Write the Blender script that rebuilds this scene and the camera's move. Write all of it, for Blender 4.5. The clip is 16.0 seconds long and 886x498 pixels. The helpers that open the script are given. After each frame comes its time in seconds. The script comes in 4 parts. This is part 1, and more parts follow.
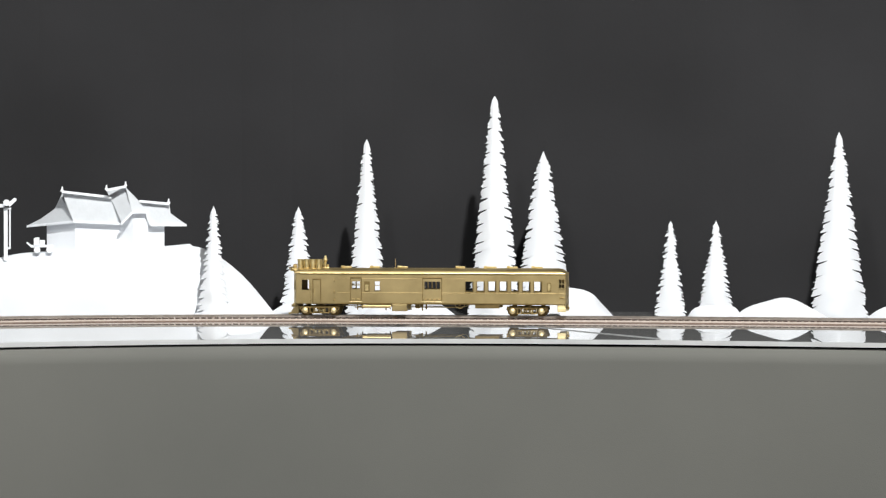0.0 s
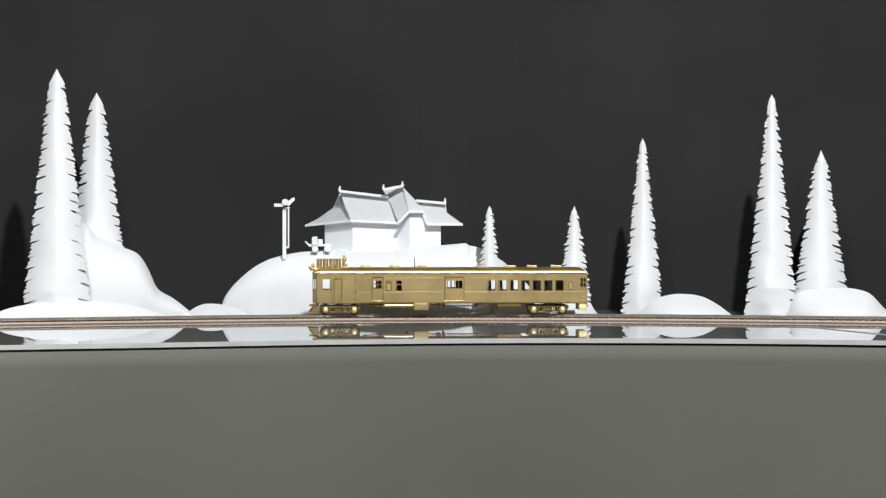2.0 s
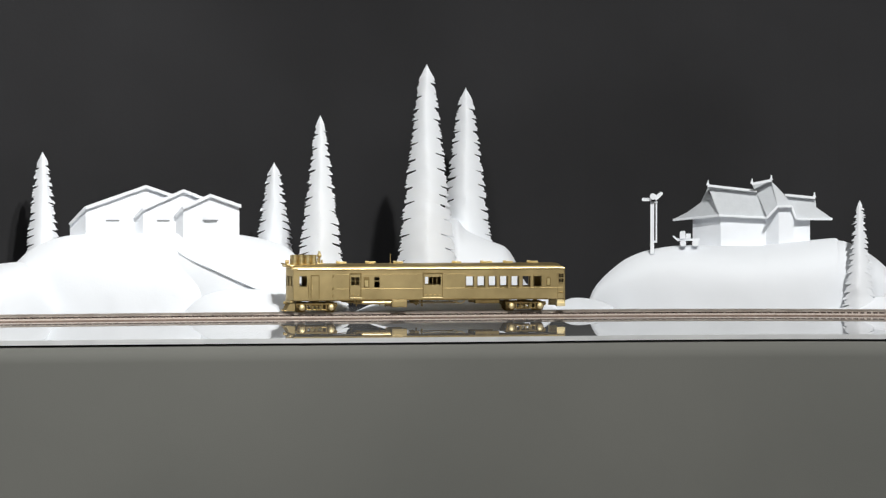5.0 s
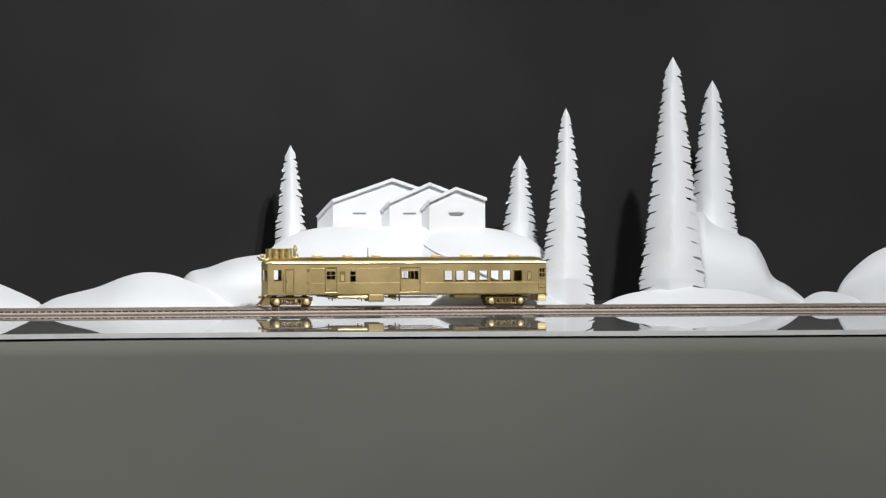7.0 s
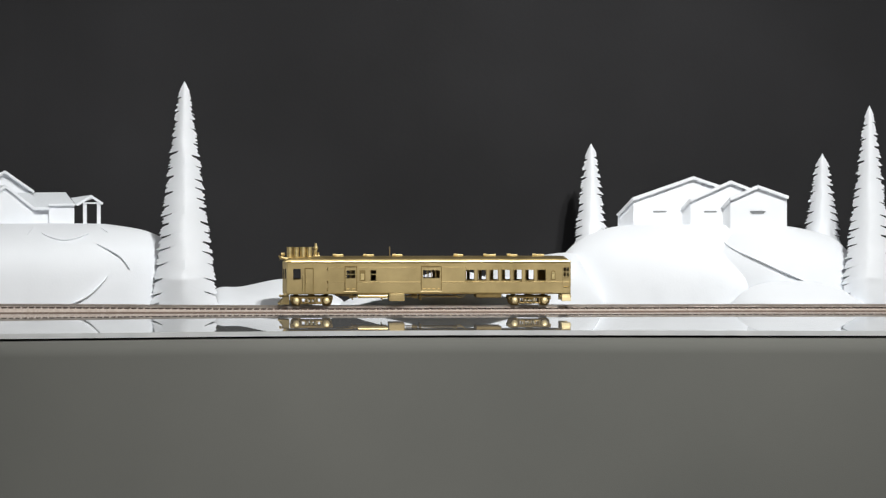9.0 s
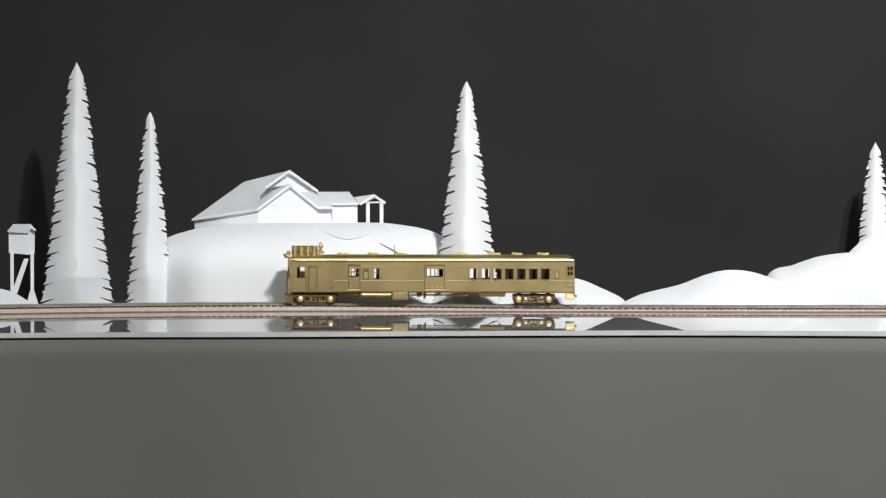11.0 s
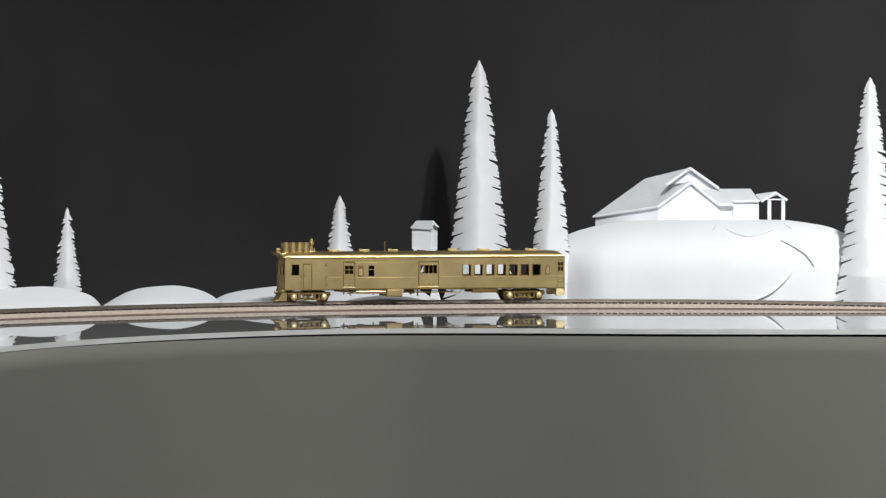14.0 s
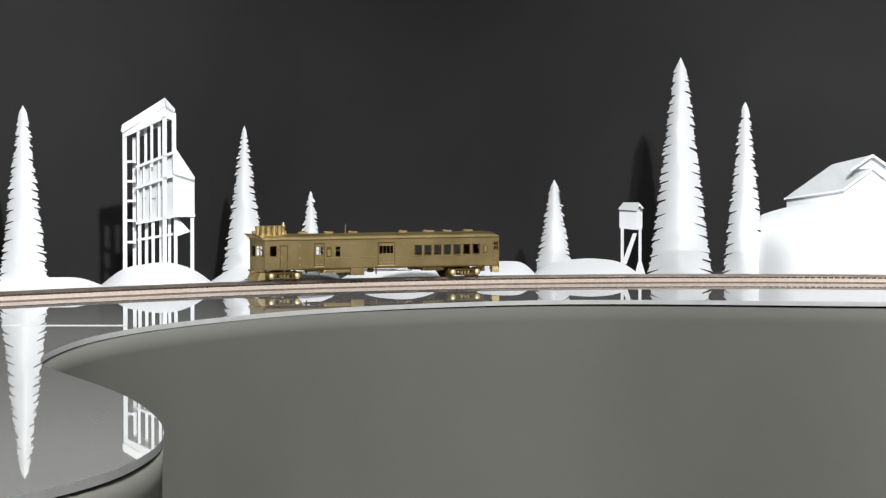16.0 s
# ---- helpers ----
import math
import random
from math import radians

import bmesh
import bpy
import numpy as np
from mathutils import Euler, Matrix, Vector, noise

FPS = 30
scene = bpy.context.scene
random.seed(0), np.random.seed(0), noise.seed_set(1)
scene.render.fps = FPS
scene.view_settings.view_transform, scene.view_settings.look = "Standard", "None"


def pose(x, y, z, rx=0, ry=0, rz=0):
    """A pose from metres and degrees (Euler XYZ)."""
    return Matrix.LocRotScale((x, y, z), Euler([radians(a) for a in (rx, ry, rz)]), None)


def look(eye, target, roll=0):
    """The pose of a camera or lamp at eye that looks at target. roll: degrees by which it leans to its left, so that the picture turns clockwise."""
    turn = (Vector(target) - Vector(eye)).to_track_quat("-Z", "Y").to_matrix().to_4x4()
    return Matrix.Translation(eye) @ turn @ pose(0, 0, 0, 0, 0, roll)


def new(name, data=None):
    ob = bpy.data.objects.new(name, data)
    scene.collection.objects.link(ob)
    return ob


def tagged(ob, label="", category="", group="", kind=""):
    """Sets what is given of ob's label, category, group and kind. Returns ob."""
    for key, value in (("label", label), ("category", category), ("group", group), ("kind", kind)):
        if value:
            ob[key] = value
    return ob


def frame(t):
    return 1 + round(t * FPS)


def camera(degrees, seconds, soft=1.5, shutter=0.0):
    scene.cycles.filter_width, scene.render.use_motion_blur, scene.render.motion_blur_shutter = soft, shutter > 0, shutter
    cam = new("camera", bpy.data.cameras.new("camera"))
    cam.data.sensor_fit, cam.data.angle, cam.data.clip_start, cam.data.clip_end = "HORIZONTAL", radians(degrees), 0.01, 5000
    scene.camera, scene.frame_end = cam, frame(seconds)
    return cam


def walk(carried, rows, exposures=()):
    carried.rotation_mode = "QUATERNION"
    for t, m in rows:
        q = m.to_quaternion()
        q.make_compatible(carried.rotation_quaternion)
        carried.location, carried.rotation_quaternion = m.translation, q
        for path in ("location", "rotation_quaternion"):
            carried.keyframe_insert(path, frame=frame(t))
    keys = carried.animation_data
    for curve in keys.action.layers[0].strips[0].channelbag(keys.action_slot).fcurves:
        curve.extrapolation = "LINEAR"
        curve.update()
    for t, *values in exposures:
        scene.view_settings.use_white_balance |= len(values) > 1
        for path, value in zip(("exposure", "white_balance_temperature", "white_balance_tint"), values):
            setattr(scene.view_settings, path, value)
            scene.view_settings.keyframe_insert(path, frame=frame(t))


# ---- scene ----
cam = camera(17.54, 16.0, soft=1.3)
EYE = 0.1243  # height of the lens above the table top


def eye(turn, tilt, lean=0.0, back=0.0, right=0.0, up=0.0):
    """The lens in the middle of the layout, turned to the left by -turn degrees; back, right, up: metres that it moves."""
    a = radians(turn)
    return pose(right * math.cos(a) - back * math.sin(a), -right * math.sin(a) - back * math.cos(a), EYE + up, 90 + tilt, lean, -turn)


PATH = [
    (0.0, eye(0.0, -0.999)), (0.5, eye(-1.408, -1.002)), (1.0, eye(-2.753, -1.003)),
    (1.5, eye(-4.112, -1.001)), (2.0, eye(-5.497, -1.01)), (2.5, eye(-6.722, -1.018)),
    (3.0, eye(-7.954, -1.029)), (3.5, eye(-9.214, -1.037)), (4.0, eye(-10.465, -1.038)),
    (6.5, eye(-16.387, -1.263)), (7.0, eye(-17.722, -1.262)), (7.5, eye(-19.196, -1.276)),
    (8.0, eye(-20.626, -1.28)), (8.5, eye(-22.227, -1.296)), (9.0, eye(-23.711, -1.299)),
    (9.5, eye(-25.101, -1.307)), (10.0, eye(-26.638, -1.307)), (12.5, eye(-32.853, -1.337)),
    (13.0, eye(-34.173, -1.348)), (13.5, eye(-35.699, -1.356)), (14.0, eye(-37.303, -1.371)),
    (14.5, eye(-38.528, -1.434)), (15.0, eye(-39.406, -1.624)), (15.5, eye(-40.603, -1.685, 0, 0.129)),
    (16.0, eye(-42.2, -1.99, 0, 0.327, 0.019, 0.019)),
]
walk(cam, PATH, [(0.0, -0.06), (2.0, -0.36), (4.0, -0.50), (6.5, -0.74), (7.0, -0.78), (8.0, -0.78), (10.0, -0.54), (12.5, -0.50), (13.5, -0.52), (14.5, -0.24), (15.5, -0.06), (16.0, 0.0)])

# ---- light: a dim room and unseen overhead spots inside the ring, over the table's edge ----
world = bpy.data.worlds.new("room")
scene.world = world
world.use_nodes = True
world.node_tree.nodes["Background"].inputs["Color"].default_value = (0.75, 0.85, 1.0, 1)
world.node_tree.nodes["Background"].inputs["Strength"].default_value = 0.05
FLOODS = (  # place, watts, size, aim
    ((-0.55, 0.55, 1.9), 26.0, 0.20, (-1.0, 2.5, 0.0)),
)
for place, watts, size, aim in FLOODS:
    data = bpy.data.lights.new("ceiling_flood", "AREA")
    data.shape, data.size, data.energy, data.color = "DISK", size, watts, (0.99, 0.985, 0.965)
    lamp = new("ceiling_flood", data)
    lamp.matrix_world = look(place, aim)
SPOTS = (  # place, watts, cone, aim
    ((0.46, 0.72, 2.1), 565.0, 88.0, (0.20, 2.90, 0.0)),
    ((0.70, 0.80, 2.2), 400.0, 30.0, (-1.34, 2.48, 0.08)),
    ((0.00, 0.60, 1.9), 400.0, 35.0, (-2.05, 1.45, 0.05)),
    # unseen lamp added to brighten the skirt and the near table tip
    ((-0.15, 0.25, 1.9), 430.0, 50.0, (-1.10, 0.95, -0.4)),
)
for place, watts, cone, aim in SPOTS:
    data = bpy.data.lights.new("unseen_spot", "SPOT")
    data.spot_size, data.spot_blend, data.shadow_soft_size, data.energy, data.color = radians(cone), 1.0, 0.05, watts, (0.99, 0.985, 0.965)
    lamp = new("unseen_spot", data)
    lamp.matrix_world = look(place, aim)

# ---- plan: places by azimuth from the middle of the ring ----
TREES = [  # azimuth, metres behind the rails, height, width at the foot, share of that width at the shoulder
    (7.85, 0.15, 0.1941, 0.0596, 0.06),
    (5.43, 0.15, 0.1013, 0.0371, 0.09),
    (4.53, 0.14, 0.1013, 0.0322, 0.1),
    (2.00, 0.17, 0.1755, 0.0630, 0.14),
    (1.03, 0.14, 0.2338, 0.0553, 0.09),
    (-1.52, 0.15, 0.1886, 0.0437, 0.1),
    (-2.88, 0.15, 0.1158, 0.0401, 0.11),
    (-4.57, 0.05, 0.1167, 0.0330, 0.11),
    (-13.15, 0.085, 0.2565, 0.0716, 0.16),
    (-12.37, 0.17, 0.2356, 0.0720, 0.15),
    (-15.27, 0.08, 0.2034, 0.0577, 0.1),
    (-16.19, 0.17, 0.1561, 0.0581, 0.14),
    (-20.76, 0.2, 0.1669, 0.0498, 0.15),
    (-28.85, 0.08, 0.2267, 0.0669, 0.11),
    (-36.58, 0.14, 0.2470, 0.0704, 0.14),
    (-35.14, 0.08, 0.1958, 0.0476, 0.12),
    (-39.36, 0.15, 0.1091, 0.0424, 0.13),
    (-46.23, 0.15, 0.1682, 0.0477, 0.05),
    (-44.76, 0.15, 0.0979, 0.0331, 0.07),
    (-51.15, 0.13, 0.1872, 0.0500, 0.13),
]

TOWER = (-48.15, 0.117, 0.967)  # azimuth, metres behind the rails, size

EDGE = [(1.225, 2.122), (0.684, 2.384), (0.383, 2.476), (0.177, 2.529), (0.0, 2.552), (-0.182, 2.543), (-0.351, 2.495), (-0.515, 2.421), (-0.692, 2.35), (-0.835, 2.293), (-0.979, 2.23), (-1.136, 2.137), (-1.291, 2.026), (-1.417, 1.95), (-1.525, 1.856), (-1.572, 1.715), (-1.577, 1.59), (-1.552, 1.465), (-1.515, 1.355), (-1.468, 1.262), (-1.428, 1.199), (-1.389, 1.149), (-1.351, 1.103), (-1.309, 1.058), (-1.277, 1.028), (-1.24, 1.0), (-1.203, 0.979), (-1.173, 0.964), (-1.123, 0.937), (-1.076, 0.912), (-1.024, 0.882), (-0.96, 0.84), (-0.895, 0.792), (-0.8465, 0.752), (-0.8065, 0.714), (-0.7655, 0.664), (-0.7375, 0.626), (-0.7225, 0.601), (-0.6975, 0.55), (-0.6775, 0.48), (-0.6675, 0.35), (-0.6675, 0.1)]

RAILS = [(-70, 2.0), (-62, 2.12), (-56, 2.29), (-51.6, 2.43), (-49.2, 2.51), (-45.7, 2.63), (-43, 2.7), (-40, 2.76), (-36, 2.803), (-33, 2.814), (-28, 2.798), (-23.7, 2.795), (-17.7, 2.837), (-16, 2.846), (-13, 2.872), (-10.5, 2.903), (-8, 2.932), (-5, 2.949), (-2.6, 2.942), (0, 2.922), (2.6, 2.902), (4.7, 2.894), (8.8, 2.873), (12, 2.86), (16, 2.86), (24, 2.93)]  # azimuth, distance

RUN = [(0, 1.3554), (0.5, 1.4227), (1, 1.4871), (1.5, 1.5525), (2, 1.6199), (2.5, 1.687), (3, 1.7528), (3.5, 1.8204), (4, 1.8877), (6.5, 2.2257), (7, 2.2919), (7.5, 2.3592), (8, 2.4289), (8.5, 2.4961), (9, 2.5653), (9.5, 2.6334), (10, 2.7003), (12.5, 3.0404), (13, 3.1103), (13.5, 3.1758), (14, 3.2396), (14.5, 3.3074), (15, 3.3788), (15.5, 3.4532), (16, 3.525)]  # seconds, metres run by the first axle


# ---- materials ----
def material(name, color, rough=0.6, metal=0.0, tint=None, scale=60.0, bump=0.0, bump_scale=400.0, fac=0.5, coat=0.0, spec=None):
    """Principled surface; tint: a second colour mixed in by noise of that scale; bump: fine relief."""
    m = bpy.data.materials.new(name)
    m.use_nodes = True
    n, l = m.node_tree.nodes, m.node_tree.links
    b = n["Principled BSDF"]
    b.inputs["Base Color"].default_value = (*color, 1)
    b.inputs["Roughness"].default_value = rough
    b.inputs["Metallic"].default_value = metal
    b.inputs["Coat Weight"].default_value = coat
    if spec is not None:
        b.inputs["Specular IOR Level"].default_value = spec
    co = n.new("ShaderNodeTexCoord")
    if tint:
        tex = n.new("ShaderNodeTexNoise")
        tex.inputs["Scale"].default_value, tex.inputs["Detail"].default_value = scale, 5
        l.new(co.outputs["Object"], tex.inputs["Vector"])
        ramp = n.new("ShaderNodeValToRGB")
        ramp.color_ramp.elements[0].position, ramp.color_ramp.elements[1].position = 0.5 - fac / 2, 0.5 + fac / 2
        ramp.color_ramp.elements[0].color, ramp.color_ramp.elements[1].color = (*color, 1), (*tint, 1)
        l.new(tex.outputs["Fac"], ramp.inputs["Fac"])
        l.new(ramp.outputs["Color"], b.inputs["Base Color"])
    if bump:
        tex2 = n.new("ShaderNodeTexNoise")
        tex2.inputs["Scale"].default_value, tex2.inputs["Detail"].default_value = bump_scale, 3
        l.new(co.outputs["Object"], tex2.inputs["Vector"])
        bp = n.new("ShaderNodeBump")
        bp.inputs["Strength"].default_value, bp.inputs["Distance"].default_value = bump, 0.001
        l.new(tex2.outputs["Fac"], bp.inputs["Height"])
        l.new(bp.outputs["Normal"], b.inputs["Normal"])
    return m


WHITE = material("white_painted_foam", (0.84, 0.865, 0.90), 0.75, tint=(0.78, 0.805, 0.84), scale=25, bump=0.12, bump_scale=700)
SNOW = material("white_carved_foam", (0.785, 0.81, 0.845), 0.8, tint=(0.73, 0.755, 0.79), scale=9, bump=0.10, bump_scale=500)
# rough grey foam for roofs, tower loft panels and the bin wall
GREY_FOAM = material("rough_grey_foam", (0.61, 0.635, 0.66), 0.9, tint=(0.54, 0.565, 0.59), scale=60, bump=0.3, bump_scale=260)
# slots are not cut in; their recess shade is put into this grey
SLOT_SHADE = material("grey_slot_shade", (0.20, 0.21, 0.22), 0.8, tint=(0.26, 0.27, 0.28), scale=90)
# mid grey that holds the station gable's shade in its colour
GABLE_SHADE = material("shaded_gable_board", (0.50, 0.52, 0.54), 0.85, tint=(0.44, 0.46, 0.48), scale=80)
BACK = material("charcoal_backdrop", (0.017, 0.017, 0.018), 0.9, tint=(0.029, 0.029, 0.031), scale=3.5, bump=0.1, bump_scale=300, spec=0.2)
DECK = material("grey_gloss_acrylic", (0.19, 0.193, 0.19), 0.012, tint=(0.205, 0.208, 0.205), scale=5)
RIM = material("sawn_acrylic_edge", (0.42, 0.43, 0.43), 0.45, tint=(0.52, 0.53, 0.53), scale=40)
SKIRT = material("grey_cloth", (0.112, 0.113, 0.104), 0.85, tint=(0.136, 0.136, 0.124), scale=4, bump=0.1, bump_scale=900, spec=0.2)
DARK = material("dark_gap", (0.012, 0.012, 0.012), 0.9)
ROADBED = material("tan_cork_roadbed", (0.40, 0.33, 0.28), 0.9, tint=(0.54, 0.47, 0.42), scale=260, bump=0.6, bump_scale=900)
ROADBED_EDGE = material("dark_cork_edge", (0.13, 0.085, 0.065), 0.9, tint=(0.20, 0.145, 0.115), scale=220, bump=0.6, bump_scale=900)
TIE = material("brown_tie", (0.035, 0.023, 0.018), 0.7, tint=(0.09, 0.06, 0.045), scale=300)
RAIL = material("nickel_rail", (0.78, 0.72, 0.66), 0.38, metal=1.0, tint=(0.58, 0.50, 0.44), scale=90)
BRASS = material("raw_brass", (0.57, 0.445, 0.225), 0.54, metal=1.0, tint=(0.37, 0.285, 0.135), scale=38, bump=0.10, bump_scale=900)
BRASS_BRIGHT = material("polished_brass", (0.92, 0.74, 0.38), 0.36, metal=1.0, tint=(0.84, 0.65, 0.30), scale=120)
# darker brass for the floor, bulkheads, frames, trucks and under-floor gear
BRASS_DARK = material("dark_brass", (0.24, 0.17, 0.07), 0.5, metal=1.0, tint=(0.36, 0.26, 0.11), scale=150)
BRASS_SATIN = material("satin_brass", (0.86, 0.71, 0.38), 0.5, metal=1.0, tint=(0.56, 0.44, 0.20), scale=220, bump=0.15, bump_scale=700)
# paler brass for door sills, boarding steps and journal boxes
BRASS_PALE = material("pale_brass", (0.95, 0.83, 0.52), 0.6, metal=1.0, tint=(0.88, 0.74, 0.42), scale=120)
STEEL = material("blackened_steel", (0.06, 0.05, 0.045), 0.4, metal=1.0)
ROOM = material("room_paint", (0.30, 0.30, 0.29), 0.85, tint=(0.34, 0.34, 0.33), scale=2)
FLOOR = material("grey_carpet", (0.10, 0.10, 0.098), 0.95, tint=(0.13, 0.13, 0.127), scale=30, bump=0.4, bump_scale=500)
SEAM = material("pale_joint_filler", (0.42, 0.43, 0.44), 0.4, tint=(0.5, 0.51, 0.52), scale=80)


# ---- mesh helpers ----
def mesh_object(name, verts, faces, mat, parent=None, smooth=False, label=""):
    me = bpy.data.meshes.new(name)
    me.from_pydata([tuple(v) for v in verts], [], faces)
    me.validate()
    me.materials.append(mat)
    if smooth:
        me.polygons.foreach_set("use_smooth", [True] * len(me.polygons))
    ob = new(name, me)
    if parent is not None:
        ob.parent = parent
    if label:
        ob["label"] = label
    return ob


def part(name, bm, mat, parent=None, label="", smooth=False):
    bmesh.ops.recalc_face_normals(bm, faces=bm.faces)
    me = bpy.data.meshes.new(name)
    bm.to_mesh(me)
    bm.free()
    me.materials.append(mat)
    if smooth:
        me.polygons.foreach_set("use_smooth", [True] * len(me.polygons))
    ob = new(name, me)
    if parent is not None:
        ob.parent = parent
    if label:
        ob["label"] = label
    return ob


def add_box(bm, x0, x1, y0, y1, z0, z1, bevel=0.0):
    r = bmesh.ops.create_cube(bm, size=1.0)
    for v in r["verts"]:
        v.co = Vector(((x0 + x1) / 2 + v.co.x * (x1 - x0), (y0 + y1) / 2 + v.co.y * (y1 - y0), (z0 + z1) / 2 + v.co.z * (z1 - z0)))
    if bevel:
        edges = list({e for v in r["verts"] for e in v.link_edges})
        bmesh.ops.bevel(bm, geom=edges, offset=bevel, segments=2, affect="EDGES", profile=0.5)


def add_rod(bm, p, q, r, seg=10, r2=None):
    p, q = Vector(p), Vector(q)
    m = Matrix.Translation((p + q) / 2) @ (q - p).to_track_quat("Z", "Y").to_matrix().to_4x4()
    bmesh.ops.create_cone(bm, cap_ends=True, segments=seg, radius1=r, radius2=r if r2 is None else r2, depth=(q - p).length, matrix=m)


# ---- the rails' line in plan ----
AZ = np.arange(-70, 24.01, 0.25)
_d = np.interp(AZ, [a for a, _ in RAILS], [d for _, d in RAILS])
_k = np.exp(-0.5 * (np.arange(-16, 17) * 0.25 / 1.6) ** 2)
RANGE = np.convolve(np.pad(_d, 16, mode="edge"), _k / _k.sum(), "valid")
LINE = np.stack([np.sin(np.radians(AZ)) * RANGE, np.cos(np.radians(AZ)) * RANGE], 1)[::-1]  # runs to the left
RUNG = np.concatenate([[0], np.cumsum(np.hypot(*np.diff(LINE, axis=0).T))])


def on_line(s):
    return Vector((float(np.interp(s, RUNG, LINE[:, 0])), float(np.interp(s, RUNG, LINE[:, 1])), 0))


def lift(s):
    """How far the cork shims raise the track, s metres along the line: about two millimetres past the farmhouse hill."""
    u = np.clip((np.asarray(s) - np.interp(27, -AZ[::-1], RUNG)) / 0.28, 0, 1)
    return 0.0020 * u * u * (3 - 2 * u)


def rail_range(az):
    return float(np.interp(az, AZ, RANGE))


def spot(az, off, z=0.0):
    """The pose of a panel at azimuth az, off metres behind the rails; it faces the middle of the ring."""
    a, d = radians(az), rail_range(az) + off
    return pose(d * math.sin(a), d * math.cos(a), z, 0, 0, -az)


def smooth_line(pts, step=0.02):
    """A Catmull-Rom line through the points."""
    p = [np.array(q, float) for q in pts]
    p = [2 * p[0] - p[1]] + p + [2 * p[-1] - p[-2]]
    res = []
    for i in range(1, len(p) - 2):
        n = max(2, int(np.linalg.norm(p[i + 1] - p[i]) / step))
        for j in range(n):
            t = j / n
            res.append(0.5 * (2 * p[i] + (p[i + 1] - p[i - 1]) * t + (2 * p[i - 1] - 5 * p[i] + 4 * p[i + 1] - p[i + 2]) * t * t
                              + (3 * p[i] - p[i - 1] - 3 * p[i + 1] + p[i + 2]) * t ** 3))
    res.append(p[-2])
    return np.array(res)


def sweep(name, line, profile, mat, parent=None, smooth=False, raised=None):
    """Sweeps a closed profile (across, up) along a plan line; across is positive away from the ring's middle; raised: height added along the line above the base."""
    line = np.asarray(line)
    raised = np.zeros(len(line)) if raised is None else raised
    d = np.gradient(line, axis=0)
    d /= np.linalg.norm(d, axis=1)[:, None]
    nrm = np.stack([d[:, 1], -d[:, 0]], 1)
    n, k = len(line), len(profile)
    verts = [(*(line[i] + nrm[i] * a), z + (raised[i] if z > 0.001 else 0)) for i in range(n) for a, z in profile]
    faces = [(i * k + j, i * k + (j + 1) % k, (i + 1) * k + (j + 1) % k, (i + 1) * k + j) for i in range(n - 1) for j in range(k)]
    faces += [tuple(range(k))[::-1], tuple((n - 1) * k + j for j in range(k))]
    return mesh_object(name, verts, faces, mat, parent, smooth)


# ---- room ----
def room():
    bm = bmesh.new()
    add_box(bm, -4.6, 4.6, -3.0, 4.6, -0.96, -0.92)
    tagged(part("floor", bm, FLOOR), "dark grey carpeted floor under the layout", "floor", kind="structure")
    bm = bmesh.new()
    add_box(bm, -4.6, 4.6, -3.0, 4.6, 2.4, 2.45)
    tagged(part("ceiling", bm, ROOM), "pale painted ceiling over the layout", "ceiling", kind="structure")
    for name, box in (("wall_south", (-4.6, 4.6, -3.06, -3.0)), ("wall_west", (-4.66, -4.6, -3.0, 4.6)),
                      ("wall_east", (4.6, 4.66, -3.0, 4.6)), ("wall_north", (-4.6, 4.6, 4.6, 4.66))):
        bm = bmesh.new()
        add_box(bm, *box, -0.96, 2.45)
        tagged(part(name, bm, ROOM), "plain painted room wall", "wall", kind="structure")
    # the curved backdrop just behind the scenery
    az = np.arange(-68, 23.01, 1.0)
    line = np.array([((rail_range(a) + 0.27) * math.sin(radians(a)), (rail_range(a) + 0.27) * math.cos(radians(a))) for a in az])[::-1]
    ob = sweep("backdrop", line, [(0, 0.0), (0.02, 0.0), (0.02, 1.5), (0, 1.5)], BACK, smooth=False)
    tagged(ob, "charcoal black cloth backdrop behind the white scenery", "backdrop", kind="structure")


